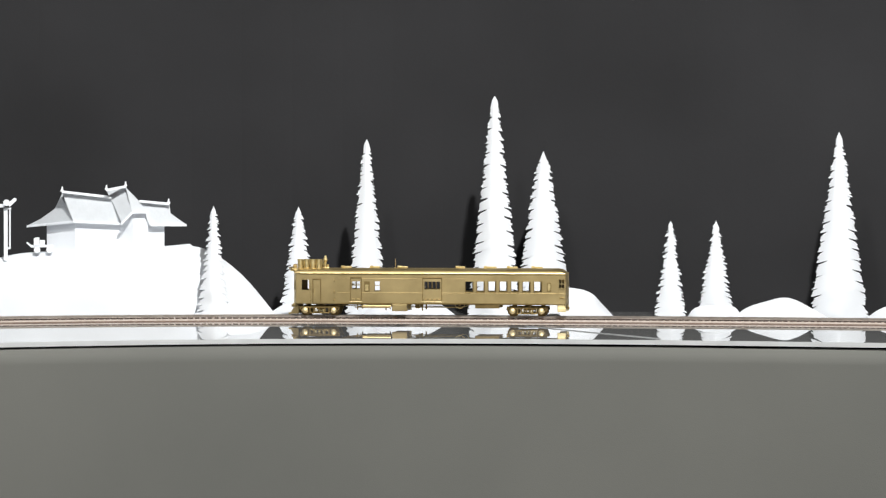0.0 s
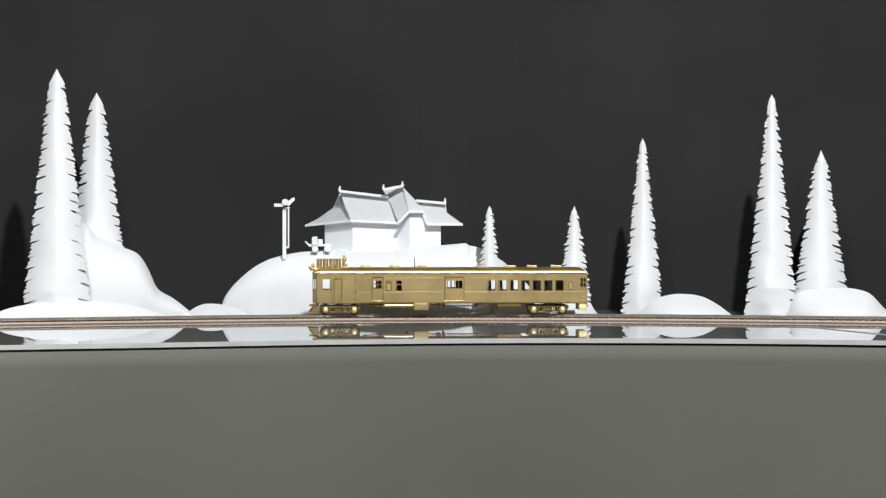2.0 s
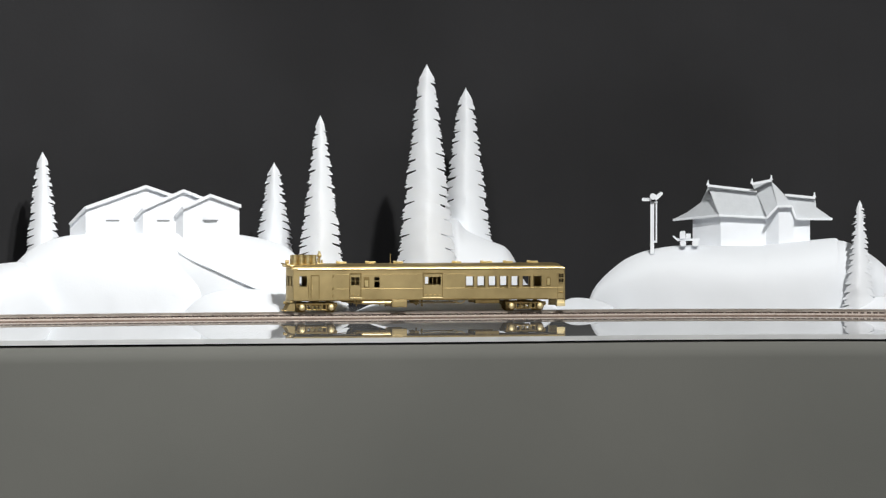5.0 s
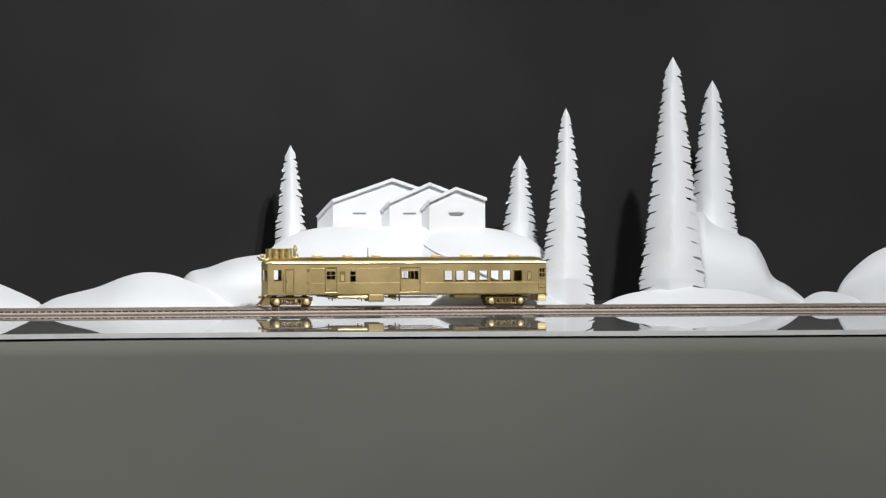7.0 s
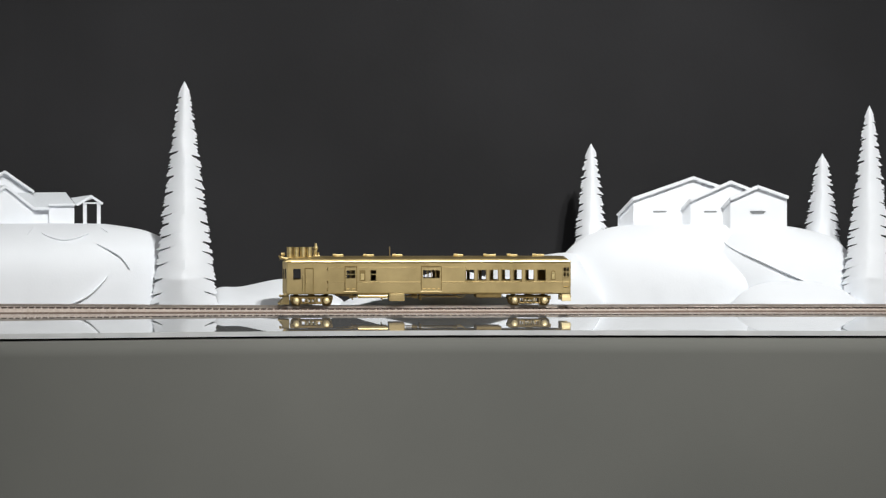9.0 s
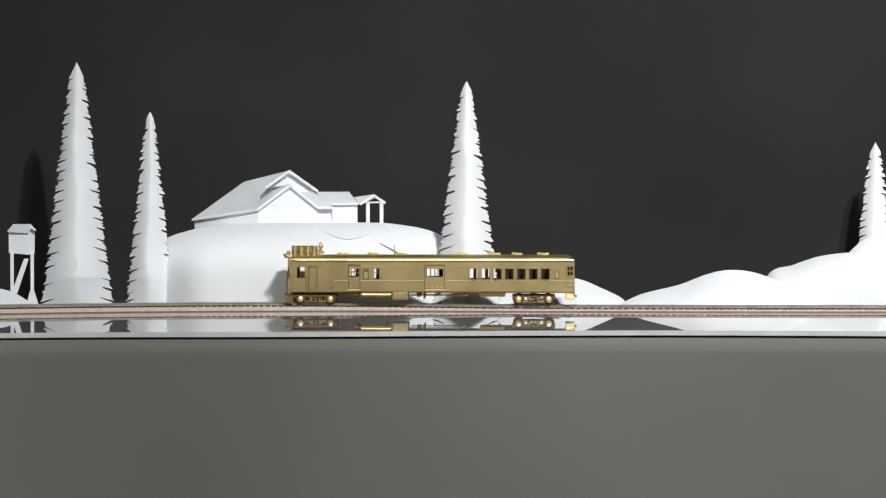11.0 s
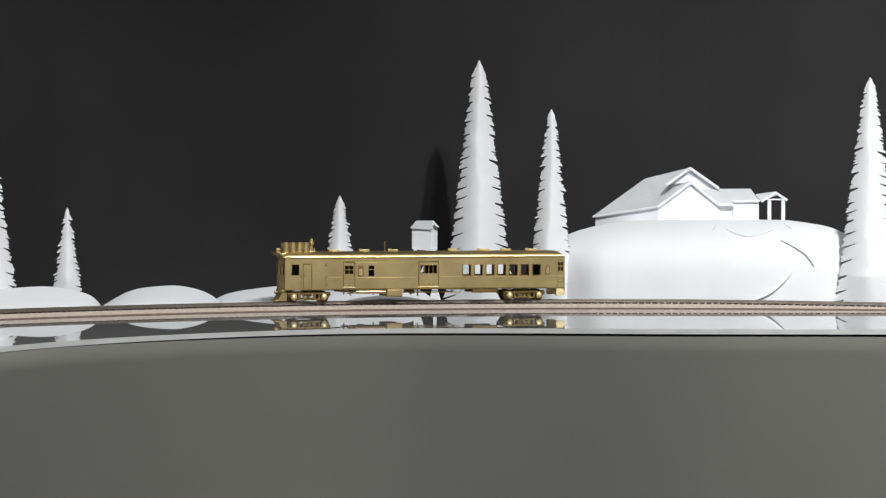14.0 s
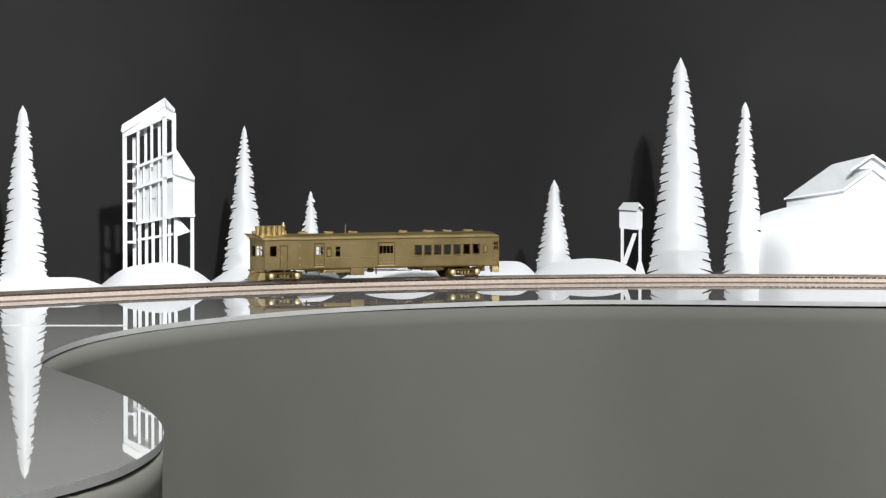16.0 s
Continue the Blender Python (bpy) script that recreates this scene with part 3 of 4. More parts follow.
def build_farmhouse():
    r = relief("farmhouse", -32.34, 0.14, "white foam farmhouse with gables and a small porch", "building")
    panel(r, "side_wall", 26, -14, (-100, 87), (-34.5, 98), (-34.5, 74), (-100, 74))
    wall = panel(r, "wall", -14, -14, (-34.5, 98), (-1, 122), (26.3, 100), (26.3, 74), (-34.5, 74))
    for x in (-18, 10):
        panel(wall, "board_joint", -14.6, -14.6, (x, 104), (x + 0.5, 104), (x + 0.5, 76), (x, 76), thick=1.5)
    panel(r, "roof", 30, -15, (-102.7, 87.3), (-48.6, 126), (-2, 137.4), (-26, 119.7), (-1, 123.6), (-34.7, 98.4), mat=GREY_FOAM, lean=0.12)
    panel(r, "upper_gable", -8, -8, (-25.5, 119.7), (-2, 136), (25, 116), (11, 114), (-1, 122.5))
    for a, b, y in (((-26.5, 119.6), (-2, 136.8), -13), ((-2.5, 136.8), (27, 116), -13), ((-34.7, 97.4), (-1, 122.4), -17), ((-1.5, 122.4), (26.5, 99.6), -17), ((26, 99.4), (42.3, 99.4), -17)):
        bar(r, "roof_trim", a, b, 2.6, y)
    panel(r, "roof_trim", 24, -17, (-102.9, 87.8), (-34.5, 98.8), (-34.5, 96.4), (-102.9, 85.6), thick=5)
    panel(r, "roof", -12, -12, (9.5, 115.4), (58.7, 115.8), (68, 103.6), (42, 102.5), (42, 100.3), (26.9, 99.8), mat=GREY_FOAM, lean=0.1)
    panel(r, "wall", -11, -11, (26, 99), (42, 99), (42, 74), (26, 74))
    panel(r, "wing_wall", -14, -14, (41.6, 102.7), (67.3, 102.7), (67.3, 74), (41.6, 74))
    bar(r, "roof_trim", (41.4, 103), (68.4, 103.4), 2.0, -17)
    porch = panel(r, "porch_roof", -6, -12, (64, 110), (84.5, 113), (88.6, 110), (69.2, 103), mat=GREY_FOAM, lean=0.1)
    for a, b in (((69.8, 102.6), (84.7, 111.8)), ((84.3, 111.8), (96, 104))):
        bar(porch, "porch_trim", a, b, 2.4, -14)
    for x in (76.2, 90.2):
        panel(r, "porch_post", -12, -12, (x, 104.5), (x + 3.7, 104.5), (x + 3.7, 74), (x, 74), thick=4)
    panel(r, "collar_beam", -13, -13, (76, 105.6), (94, 105.6), (94, 104.1), (76, 104.1), thick=3)


def build_coaling_tower():
    """A tall trestle in slanted relief: its beams rise to the right."""
    r = relief("coaling_tower", TOWER[0], TOWER[1], "tall white foam coaling tower on timber legs", "tower")
    r.matrix_world = spot(TOWER[0], TOWER[1], 0.0048) @ Matrix.Scale(TOWER[2], 4)
    rise = lambda x, z, k=0.58: z + k * (x + 37.5)
    panel(r, "roof", -14, -14, (-39.3, 162.4), (-38.2, 169.4), (7.2, 198.1), (8.5, 189.3), (-37.1, 161), lean=0.1, thick=6)
    panel(r, "gable", -14, -4, (7.2, 198.1), (18.3, 186), (17.2, 182.3), (8, 188.4), thick=6)
    panel(r, "top_beam", -12, -12, (-37.5, 161.7), (8.5, 188.8), (8.4, 176.5), (-37.5, 155), thick=6)
    panel(r, "top_beam", -11, -4, (8, 188.4), (17.2, 182.3), (17.2, 174), (8, 176), thick=6)
    for x, w, top, foot, y in ((-37.8, 4.6, 161, 8, -11), (-27.3, 3.7, 156, 8, -3), (4.4, 4.6, 178, 8, -12), (15, 4.2, 182, 141, -7)):
        panel(r, "post", y, y, (x, top), (x + w, top), (x + w, foot), (x, foot), thick=6)
    for k in range(3):
        x = -22.7 + 14.5 * k
        panel(r, "loft_post", -11, -11, (x, rise(x, 156)), (x + 3, rise(x + 3, 156)), (x + 3, 120 + 4 * k), (x, 120 + 4 * k), thick=5)
        panel(r, "loft_post", -3, -3, (x + 8, rise(x, 158)), (x + 11, rise(x, 158)), (x + 11, 124 + 4 * k), (x + 8, 124 + 4 * k), thick=5)
        panel(r, "loft_panel", 1, 1, (x + 3, rise(x + 3, 155)), (x + 11, rise(x + 11, 155)), (x + 11, rise(x + 11, 144)), (x + 3, rise(x + 3, 146)), thick=3, mat=GREY_FOAM)
    panel(r, "bin_wall", -6, -6, (-22.6, 125), (15.8, 141), (15.8, 72), (-22.8, 64), thick=6, mat=GREY_FOAM)
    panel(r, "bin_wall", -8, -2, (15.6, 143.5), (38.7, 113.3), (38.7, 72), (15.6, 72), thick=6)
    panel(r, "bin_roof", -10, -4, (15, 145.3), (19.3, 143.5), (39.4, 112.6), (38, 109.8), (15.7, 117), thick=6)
    for z, k in ((124, 0.40), (102, 0.33), (64.3, 0.18)):
        panel(r, "wall_beam", -12, -12, (-23.8, z + 1.5), (16.2, z + 1.5 + 40 * k), (16.2, z - 1.5 + 40 * k), (-23.8, z - 1.5), thick=5)
    panel(r, "wall_beam", -12, -6, (16.2, 73.8), (39.3, 73.8), (39.3, 70.8), (16.2, 70.8), thick=5)
    for z in (130, 109, 88, 67, 44):
        panel(r, "rung", -10, -10, (-36, z + 1.4), (-23.7, z + 1.4), (-23.7, z - 1.3), (-36, z - 1.3), thick=4)
    panel(r, "leg_beam", -5, -5, (-23, 47.5), (15.5, 53.5), (15.5, 51), (-23, 45), thick=4)
    for x in (-22.8, -16.2, -9, -0.4):
        panel(r, "rib", -10, -10, (x, 126 + 0.4 * (x + 17)), (x + 1.8, 127 + 0.4 * (x + 17)), (x + 1.8, 67 + 0.2 * (x + 17)), (x, 66 + 0.2 * (x + 17)), thick=4)
    for x in (-15, -4.5, 5.5):
        panel(r, "chute_slot", -7, -7, (x - 2, 91), (x + 2, 91.8), (x + 2, 90.4), (x - 2, 89.8), thick=2, mat=SLOT_SHADE)
    for x, w, y in ((-21.8, 3.7, -10), (-14.4, 3.5, -3), (-7.4, 3.5, -10), (1, 3.2, -3), (10.3, 3.2, -3), (16.5, 3.8, -7), (34.1, 4, -5)):
        panel(r, "leg", y, y, (x, 70), (x + w, 70), (x + w, 8), (x, 8), thick=5)
    panel(r, "funnel", -4, -4, (20, 70.5), (34.4, 55), (20, 50), thick=5)


def build_tank():
    r = relief("stilt_tank", -37.68, 0.15, "small white roofed tank box on braced stilts", "tank house")
    panel(r, "box", 3, -3, (-12.4, 76.4), (6.9, 75), (6.9, 52), (-12.4, 54), thick=6)
    panel(r, "box_side", -3, 4, (6.9, 75), (13.6, 78), (13.6, 53.6), (6.9, 52), thick=6)
    panel(r, "roof", 0, -6, (-14.3, 75.3), (-8, 83), (10, 83), (7, 73.8), thick=6, mat=GREY_FOAM, lean=0.3)
    panel(r, "roof_end", -7, -1, (9.7, 83), (15.5, 76.4), (14, 76), (10, 79), (7.4, 73.8), thick=5)
    for x, foot in ((-10.8, -2), (9.3, 10)):
        panel(r, "leg", -2, -2, (x, 54), (x + 3.4, 54), (x + 3.4, foot), (x, foot), thick=5)
    panel(r, "leg_foot", -3, -3, (8.6, 15.5), (13, 15.5), (18.5, -2.5), (4.3, -2.5), thick=6)
    panel(r, "brace", -1, -1, (2.9, 48), (7.6, 48), (-4, 13), (-10, 13), thick=5)


# ---- the railcar ----
MM = 0.0010353  # one millimetre of the plan below


def side_wall(bm, y, holes, x0, x1, z0, z1, thick, arch=()):
    """A flat wall along x with rectangular openings cut through it (x0, x1, z0, z1 in millimetres)."""
    xs = sorted({x0, x1, *(h[0] for h in holes), *(h[1] for h in holes)})
    zs = sorted({z0, z1, *(h[2] for h in holes), *(h[3] for h in holes)})
    solid = lambda i, j: not any(h[0] <= (xs[i] + xs[i + 1]) / 2 <= h[1] and h[2] <= (zs[j] + zs[j + 1]) / 2 <= h[3] for h in holes)
    for i in range(len(xs) - 1):
        for j in range(len(zs) - 1):
            if not solid(i, j):
                continue
            def quad(*c):
                bm.faces.new([bm.verts.new((a * MM, b * MM, d * MM)) for a, b, d in c])
            a, b, c, d = xs[i], xs[i + 1], zs[j], zs[j + 1]
            quad((a, y, c), (b, y, c), (b, y, d), (a, y, d))
            quad((a, y + thick, c), (a, y + thick, d), (b, y + thick, d), (b, y + thick, c))
            if i == 0 or not solid(i - 1, j):
                quad((a, y, c), (a, y, d), (a, y + thick, d), (a, y + thick, c))
            if i == len(xs) - 2 or not solid(i + 1, j):
                quad((b, y, c), (b, y + thick, c), (b, y + thick, d), (b, y, d))
            if j == 0 or not solid(i, j - 1):
                quad((a, y, c), (a, y + thick, c), (b, y + thick, c), (b, y, c))
            if j == len(zs) - 2 or not solid(i, j + 1):
                quad((a, y, d), (b, y, d), (b, y + thick, d), (a, y + thick, d))
    bmesh.ops.remove_doubles(bm, verts=bm.verts, dist=1e-6)


def mbox(bm, x0, x1, y0, y1, z0, z1, bevel=0.0):
    add_box(bm, x0 * MM, x1 * MM, y0 * MM, y1 * MM, z0 * MM, z1 * MM, bevel * MM)


def mrod(bm, p, q, r, seg=10, r2=None):
    add_rod(bm, Vector(p) * MM, Vector(q) * MM, r * MM, seg, None if r2 is None else r2 * MM)


def one(name, mat, parent, make, label="", smooth=False):
    bm = bmesh.new()
    make(bm)
    ob = part(name, bm, mat, parent, label)
    if smooth:
        ob.data.polygons.foreach_set("use_smooth", [True] * len(ob.data.polygons))
        ob.data.set_sharp_from_angle(angle=radians(35))
    return ob


def dome(bm, x, y, z, r):
    bmesh.ops.create_uvsphere(bm, u_segments=16, v_segments=10, radius=r * MM, matrix=Matrix.Translation(Vector((x, y, z)) * MM) @ Matrix.Diagonal((1, 0.7, 1, 1)))


WHEELS = []
HALF = 17.2       # half width of the body, millimetres
FRONT_PIVOT, REAR_PIVOT = 21.7, 226.6
WINDOWS = [166.8 + 11.2 * k for k in range(7)]


def railcar():
    car = tagged(new("railcar"), "raw brass model railcar with baggage doors, running on the track", "model train")
    near = [(4.7, 11.9, 25, 35), (54.6, 62.6, 26, 33.6), (77, 82.2, 23.8, 33.6), (126.2, 141.8, 25.8, 34.4)]
    near += [(x, x + 7.2, 24, 33.8) for x in WINDOWS] + [(258.3, 263.3, 27.5, 36)]
    far = near[:1] + [(a - 5, b - 5, c, d) for a, b, c, d in near[1:4]] + [(x - 5.6, x + 2.6, 24, 33.8) for x in WINDOWS] + near[-1:]
    for y, th, holes in ((-HALF, 0.7, near), (HALF - 0.7, 0.7, far)):
        one("side_wall", BRASS, car, lambda bm: side_wall(bm, y, holes, -1.0, 265, 11.8, 42, th))
    # front with three cab windows, slightly bowed, and the closed rear end
    def front(bm):
        holes = [(-15, -10.8, 25, 35), (-9.8, -5.6, 25, 35), (-4, 4, 25, 35), (5.6, 9.8, 25, 35), (10.8, 15, 25, 35)]
        side_wall(bm, 0, holes, -HALF, HALF, 12, 42, 0.7)
        for v in bm.verts:
            x = v.co.x
            bow = max(0.0, 1 - max(0.0, abs(x) / MM - 5.2) / (HALF - 5.2))
            v.co = Vector((v.co.y + (-1.2 - 4.0 * bow) * MM, x, v.co.z))
    one("front_end", BRASS, car, front)
    def rear(bm):
        side_wall(bm, 0, [], -HALF, HALF, 12, 42, 0.7)
        for v in bm.verts:
            v.co = Vector((265 * MM - v.co.y, v.co.x, v.co.z))
    one("rear_end", BRASS, car, rear)
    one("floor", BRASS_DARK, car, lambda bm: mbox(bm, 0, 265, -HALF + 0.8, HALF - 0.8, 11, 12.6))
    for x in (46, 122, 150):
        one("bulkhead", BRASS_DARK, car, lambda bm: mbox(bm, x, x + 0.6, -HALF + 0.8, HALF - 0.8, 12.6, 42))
    # arched roof with rounded ends
    def roof(bm):
        n, arc = 60, 16
        grid = []
        for i in range(n + 1):
            x = -3.5 + (268.0 + 0.3) * i / n
            e = min(1.0, max(0.0, (x + 3.5) / 5.0), max(0.0, (264.8 - x) / 9.0))
            e = math.sqrt(max(0.0, 1 - (1 - e) ** 2))
            row = []
            for j in range(arc + 1):
                t = math.pi * j / arc
                yy = -math.cos(t) * (HALF + 0.9)
                zz = 41.6 + (0.6 + 4.4 * e) * math.sin(t) ** 0.62
                row.append(bm.verts.new((x * MM, yy * MM, zz * MM)))
            grid.append(row)
        for i in range(n):
            for j in range(arc):
                bm.faces.new((grid[i][j], grid[i + 1][j], grid[i + 1][j + 1], grid[i][j + 1]))
            bm.faces.new((grid[i][0], grid[i][arc], grid[i + 1][arc], grid[i + 1][0]))
        bm.faces.new(grid[0])
        bm.faces.new(grid[n][::-1])
    one("roof", BRASS, car, roof, "smooth arched brass roof", smooth=True)
    for y in (-1, 1):
        # the highlight along the gutter is put into a brighter brass
        one("roof_gutter", BRASS_BRIGHT, car, lambda bm: mrod(bm, (3, y * (HALF + 0.5), 41.6), (264, y * (HALF + 0.5), 41.6), 0.75, 8), "gutter edge with its highlight put into a brighter brass")
        one("belt_rail", BRASS, car, lambda bm: mrod(bm, (40, y * HALF, 22.4), (265, y * HALF, 22.4), 0.3, 8))
        one("upper_batten", BRASS, car, lambda bm: mrod(bm, (40, y * HALF, 36.4), (168, y * HALF, 36.4), 0.22, 8))
        one("side_sill", BRASS_DARK, car, lambda bm: mbox(bm, 40, 248, y * HALF - 0.3, y * HALF + 0.3, 11.5, 12.6))
    near_y = -HALF
    for y in (near_y, HALF):
        s = -1 if y < 0 else 1
        lo, hi = sorted((y, y + s * 0.7))
        # cab door, set in a frame
        cab = one("cab_door", BRASS, car, lambda bm: mbox(bm, 16.2, 23.2, *sorted((y, y + s * 0.3)), 13.2, 35, 0.1))
        for a, b, c, d in ((15.5, 16.2, 13, 36), (23.2, 23.9, 13, 36), (16.2, 23.2, 35, 36)):
            one("frame", BRASS_DARK, cab, lambda bm: mbox(bm, a, b, lo, hi, c, d))
        one("door_handle", BRASS_BRIGHT, cab, lambda bm: mbox(bm, 16.6, 17.0, *sorted((y + s * .3, y + s * 0.9)), 22, 26))
        shift = 0 if s < 0 else -5
        # sliding baggage doors with panes above and a bright threshold
        for x0, x1, panes in ((53.6 + shift, 63.6 + shift, 2), (125.0 + shift, 143.0 + shift, 4)):
            door = one("baggage_door", BRASS, car, lambda bm: side_wall(bm, y - (0.35 if s < 0 else 0), [(x0 + 1.0, x1 - 1.0, 26, 33.6)], x0, x1, 14.2, 36.5, 0.35))
            for k in range(1, panes):
                xx = x0 + 1.0 + (x1 - x0 - 2.0) * k / panes
                one("muntin", BRASS_DARK, door, lambda bm: mbox(bm, xx - 0.35, xx + 0.35, *sorted((y, y + s * 0.4)), 26, 33.6))
            if panes == 2:
                one("muntin", BRASS_BRIGHT, door, lambda bm: mbox(bm, x0, x1, *sorted((y, y + s * 0.6)), 29.6, 30.2))
            one("sill", BRASS_PALE, door, lambda bm: mrod(bm, (x0 - 1, y + s * 0.3, 13.7), (x1 + 1, y + s * 0.3, 13.7), 0.42, 8))
            for a, b in ((x0 - 0.8, x0), (x1, x1 + 0.8)):
                one("frame", BRASS_DARK, door, lambda bm: mbox(bm, a, b, lo, hi, 14, 37.4))
            one("frame", BRASS_DARK, door, lambda bm: mbox(bm, x0 - 0.8, x1 + 0.8, *sorted((y, y + s * 0.8)), 36.6, 37.6))
            for k in range(panes):
                xx = x0 + (x1 - x0) * (k + 0.5) / panes
                one("grab_iron", BRASS_BRIGHT, door, lambda bm: mrod(bm, (xx - 1.3, y + s * 0.6, 16.2), (xx + 1.3, y + s * 0.6, 16.2), 0.32, 6))
        # shuttered window beside the first baggage door
        sh = one("window_shutter", BRASS_DARK, car, lambda bm: mbox(bm, 66.8, 72.2, *sorted((y, y + s * 0.3)), 23.6, 33.6))
        one("panel", BRASS_SATIN, sh, lambda bm: mbox(bm, 67.8, 71.0, *sorted((y + s * 0.3, y + s * 0.5)), 24.6, 30.5))
        one("sash_bar", BRASS, car, lambda bm: mbox(bm, 77, 82.2, *sorted((y, y - s * 0.5)), 29.5, 30.2))
        for x in (WINDOWS if s < 0 else ()):
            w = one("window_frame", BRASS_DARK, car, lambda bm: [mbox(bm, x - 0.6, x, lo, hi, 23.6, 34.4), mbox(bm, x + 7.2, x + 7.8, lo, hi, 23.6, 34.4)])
            one("sill", BRASS_BRIGHT, w, lambda bm: mrod(bm, (x - 0.6, y + s * 0.2, 23.4), (x + 7.8, y + s * 0.2, 23.4), 0.4, 6))
            one("lintel", BRASS, w, lambda bm: mbox(bm, x - 0.6, x + 7.8, lo, hi, 33.8, 34.5))
        ve = one("vestibule_door", BRASS, car, lambda bm: [mbox(bm, 257.4, 258.3, lo, hi, 12, 37), mbox(bm, 263.3, 264.2, lo, hi, 12, 37), mbox(bm, 258.3, 263.3, lo, hi, 31.3, 32.2), mbox(bm, 260.5, 261.1, lo, hi, 27.5, 36), mbox(bm, 258.3, 263.3, lo, hi, 26.6, 27.5)])
        one("kick_plate", BRASS_BRIGHT, ve, lambda bm: mrod(bm, (258.6, y + s * 0.4, 17.8), (263.0, y + s * 0.4, 17.8), 0.4, 6))
        st = one("step_box", BRASS_PALE, car, lambda bm: [mbox(bm, 256.6, 265, *sorted((y - s * 4, y + s * 0.4)), 4.4, 8.4, 0.3), mbox(bm, 257.0, 264.6, *sorted((y - s * 5, y - s * 1)), 8.2, 11.6, 0.2)], "bright brass boarding steps")
        for x in (256.6, 264.4):
            one("side_plate", BRASS, st, lambda bm: mbox(bm, x, x + 0.6, *sorted((y - s * 4, y + s * 0.2)), 5.0, 12))
        # cab handrail and the hinges of the engine panel
        one("handrail", BRASS_BRIGHT, car, lambda bm: mrod(bm, (13.6, y + s * 0.9, 15), (13.6, y + s * 0.9, 30), 0.22, 6))
        for z in (15, 22, 34):
            one("panel_hinge", BRASS_BRIGHT, car, lambda bm: mrod(bm, (37.0, y + s * 0.6, z), (37.0, y + s * 0.6, z + 2), 0.5, 6))
        # under-floor gear
        one("air_tank", BRASS_BRIGHT, car, lambda bm: [mrod(bm, (65.5, y - s * 0.6, 9.2), (93, y - s * 0.6, 9.2), 1.7, 14), mrod(bm, (64.2, y - s * 0.6, 9.2), (65.5, y - s * 0.6, 9.2), 0.9, 12, 1.7)], "polished cylindrical air tank", smooth=True)
        one("equipment_box", BRASS, car, lambda bm: [mbox(bm, 94.2, 109, *sorted((y - s * 8, y + s * 0.4)), 4.6, 12, 0.5), mbox(bm, 95.5, 107.5, *sorted((y + s * 0.4, y + s * 0.8)), 6, 10.5, 0.15)], smooth=False)
        for p, q, r in (((45, 2, 10.4), (64, 2, 9.0), 0.5), ((57, 2, 8.2), (64, 2, 8.2), 0.45), ((110, 3, 8.6), (160, 3, 8.4), 0.45)):
            one("brake_rod", BRASS_DARK, car, lambda bm: mrod(bm, (p[0], y - s * p[1], p[2]), (q[0], y - s * q[1], q[2]), r, 6))
        for x, yy, z, r in ((60, 2, 5.8, 0.7), (124, 3, 5.2, 0.8), (88, 2.2, 5.2, 0.6)):
            one("brake_hanger", BRASS_DARK, car, lambda bm: mrod(bm, (x, y - s * yy, 11.5), (x, y - s * yy, z), r, 6))
        one("battery_box", BRASS_DARK, car, lambda bm: mbox(bm, 176, 200, *sorted((y - s * 7, y - s * 0.4)), 7.6, 11.5, 0.6))
        one("hanger_loop", BRASS_BRIGHT, car, lambda bm: [mrod(bm, (155 + 6 * math.cos(a) * 0.8 + 6, y - s * 1.6, 11.2 - 3.4 * math.sin(a)), (155 + 6 * math.cos(a + 0.4) * 0.8 + 6, y - s * 1.6, 11.2 - 3.4 * math.sin(a + 0.4)), 0.4, 6) for a in np.arange(0, 3.0, 0.4)])
        one("queen_post", BRASS_DARK, car, lambda bm: mbox(bm, 117, 121, *sorted((y - s * 9, y - s * 3)), 7.2, 11.6, 0.2))
    # roof fittings
    def vent(x, w):
        v = one("roof_vent", BRASS_SATIN, car, lambda bm: [mbox(bm, x, x + w, -5, -0.5, 45.2, 48.2, 0.3), mbox(bm, x + 0.6, x + w - 0.6, 0.5, 5, 45.2, 48.0, 0.3)])
        one("cowl", BRASS_SATIN, v, lambda bm: mrod(bm, (x - 3.0, -4.5, 47.6), (x + 0.2, -4.5, 47.6), 1.2, 10), smooth=True)
    for x, w in ((45, 7), (73.5, 7), (101, 6.5), (158.5, 6), (186.5, 9), (209, 7), (233, 8)):
        vent(x, w)
    one("antenna_mast", BRASS, car, lambda bm: [mrod(bm, (95.5, -2, 45.5), (95.5, -2, 55.5), 0.42, 8), mrod(bm, (95.5, -2, 45.5), (95.5, -2, 47.5), 1.0, 8)])
    one("roof_walk", BRASS_BRIGHT, car, lambda bm: mbox(bm, 24, 76, -9.5, -7.2, 45.2, 45.8))
    rad = one("radiator_deck", BRASS_SATIN, car, lambda bm: [mbox(bm, -4, 21, -13, 13, 42.2, 45.6, 0.6), mbox(bm, -8.0, -3.8, -11, 11, 43.4, 46.2, 0.8)], "polished deck under the roof drums")
    for i, x in enumerate((1.5, 7.8, 14.1, 20.0)):
        dr = one("drum", BRASS_SATIN, rad, lambda bm: [mrod(bm, (x, -7, 45.4), (x, -7, 54.6), 2.75, 18), mrod(bm, (x, 4, 45.4), (x, 4, 54.4), 2.75, 18)], smooth=True)
        one("drum_cap", BRASS_SATIN, dr, lambda bm: mrod(bm, (x, -7, 54.6), (x, -7, 55.1), 2.95, 18), smooth=True)
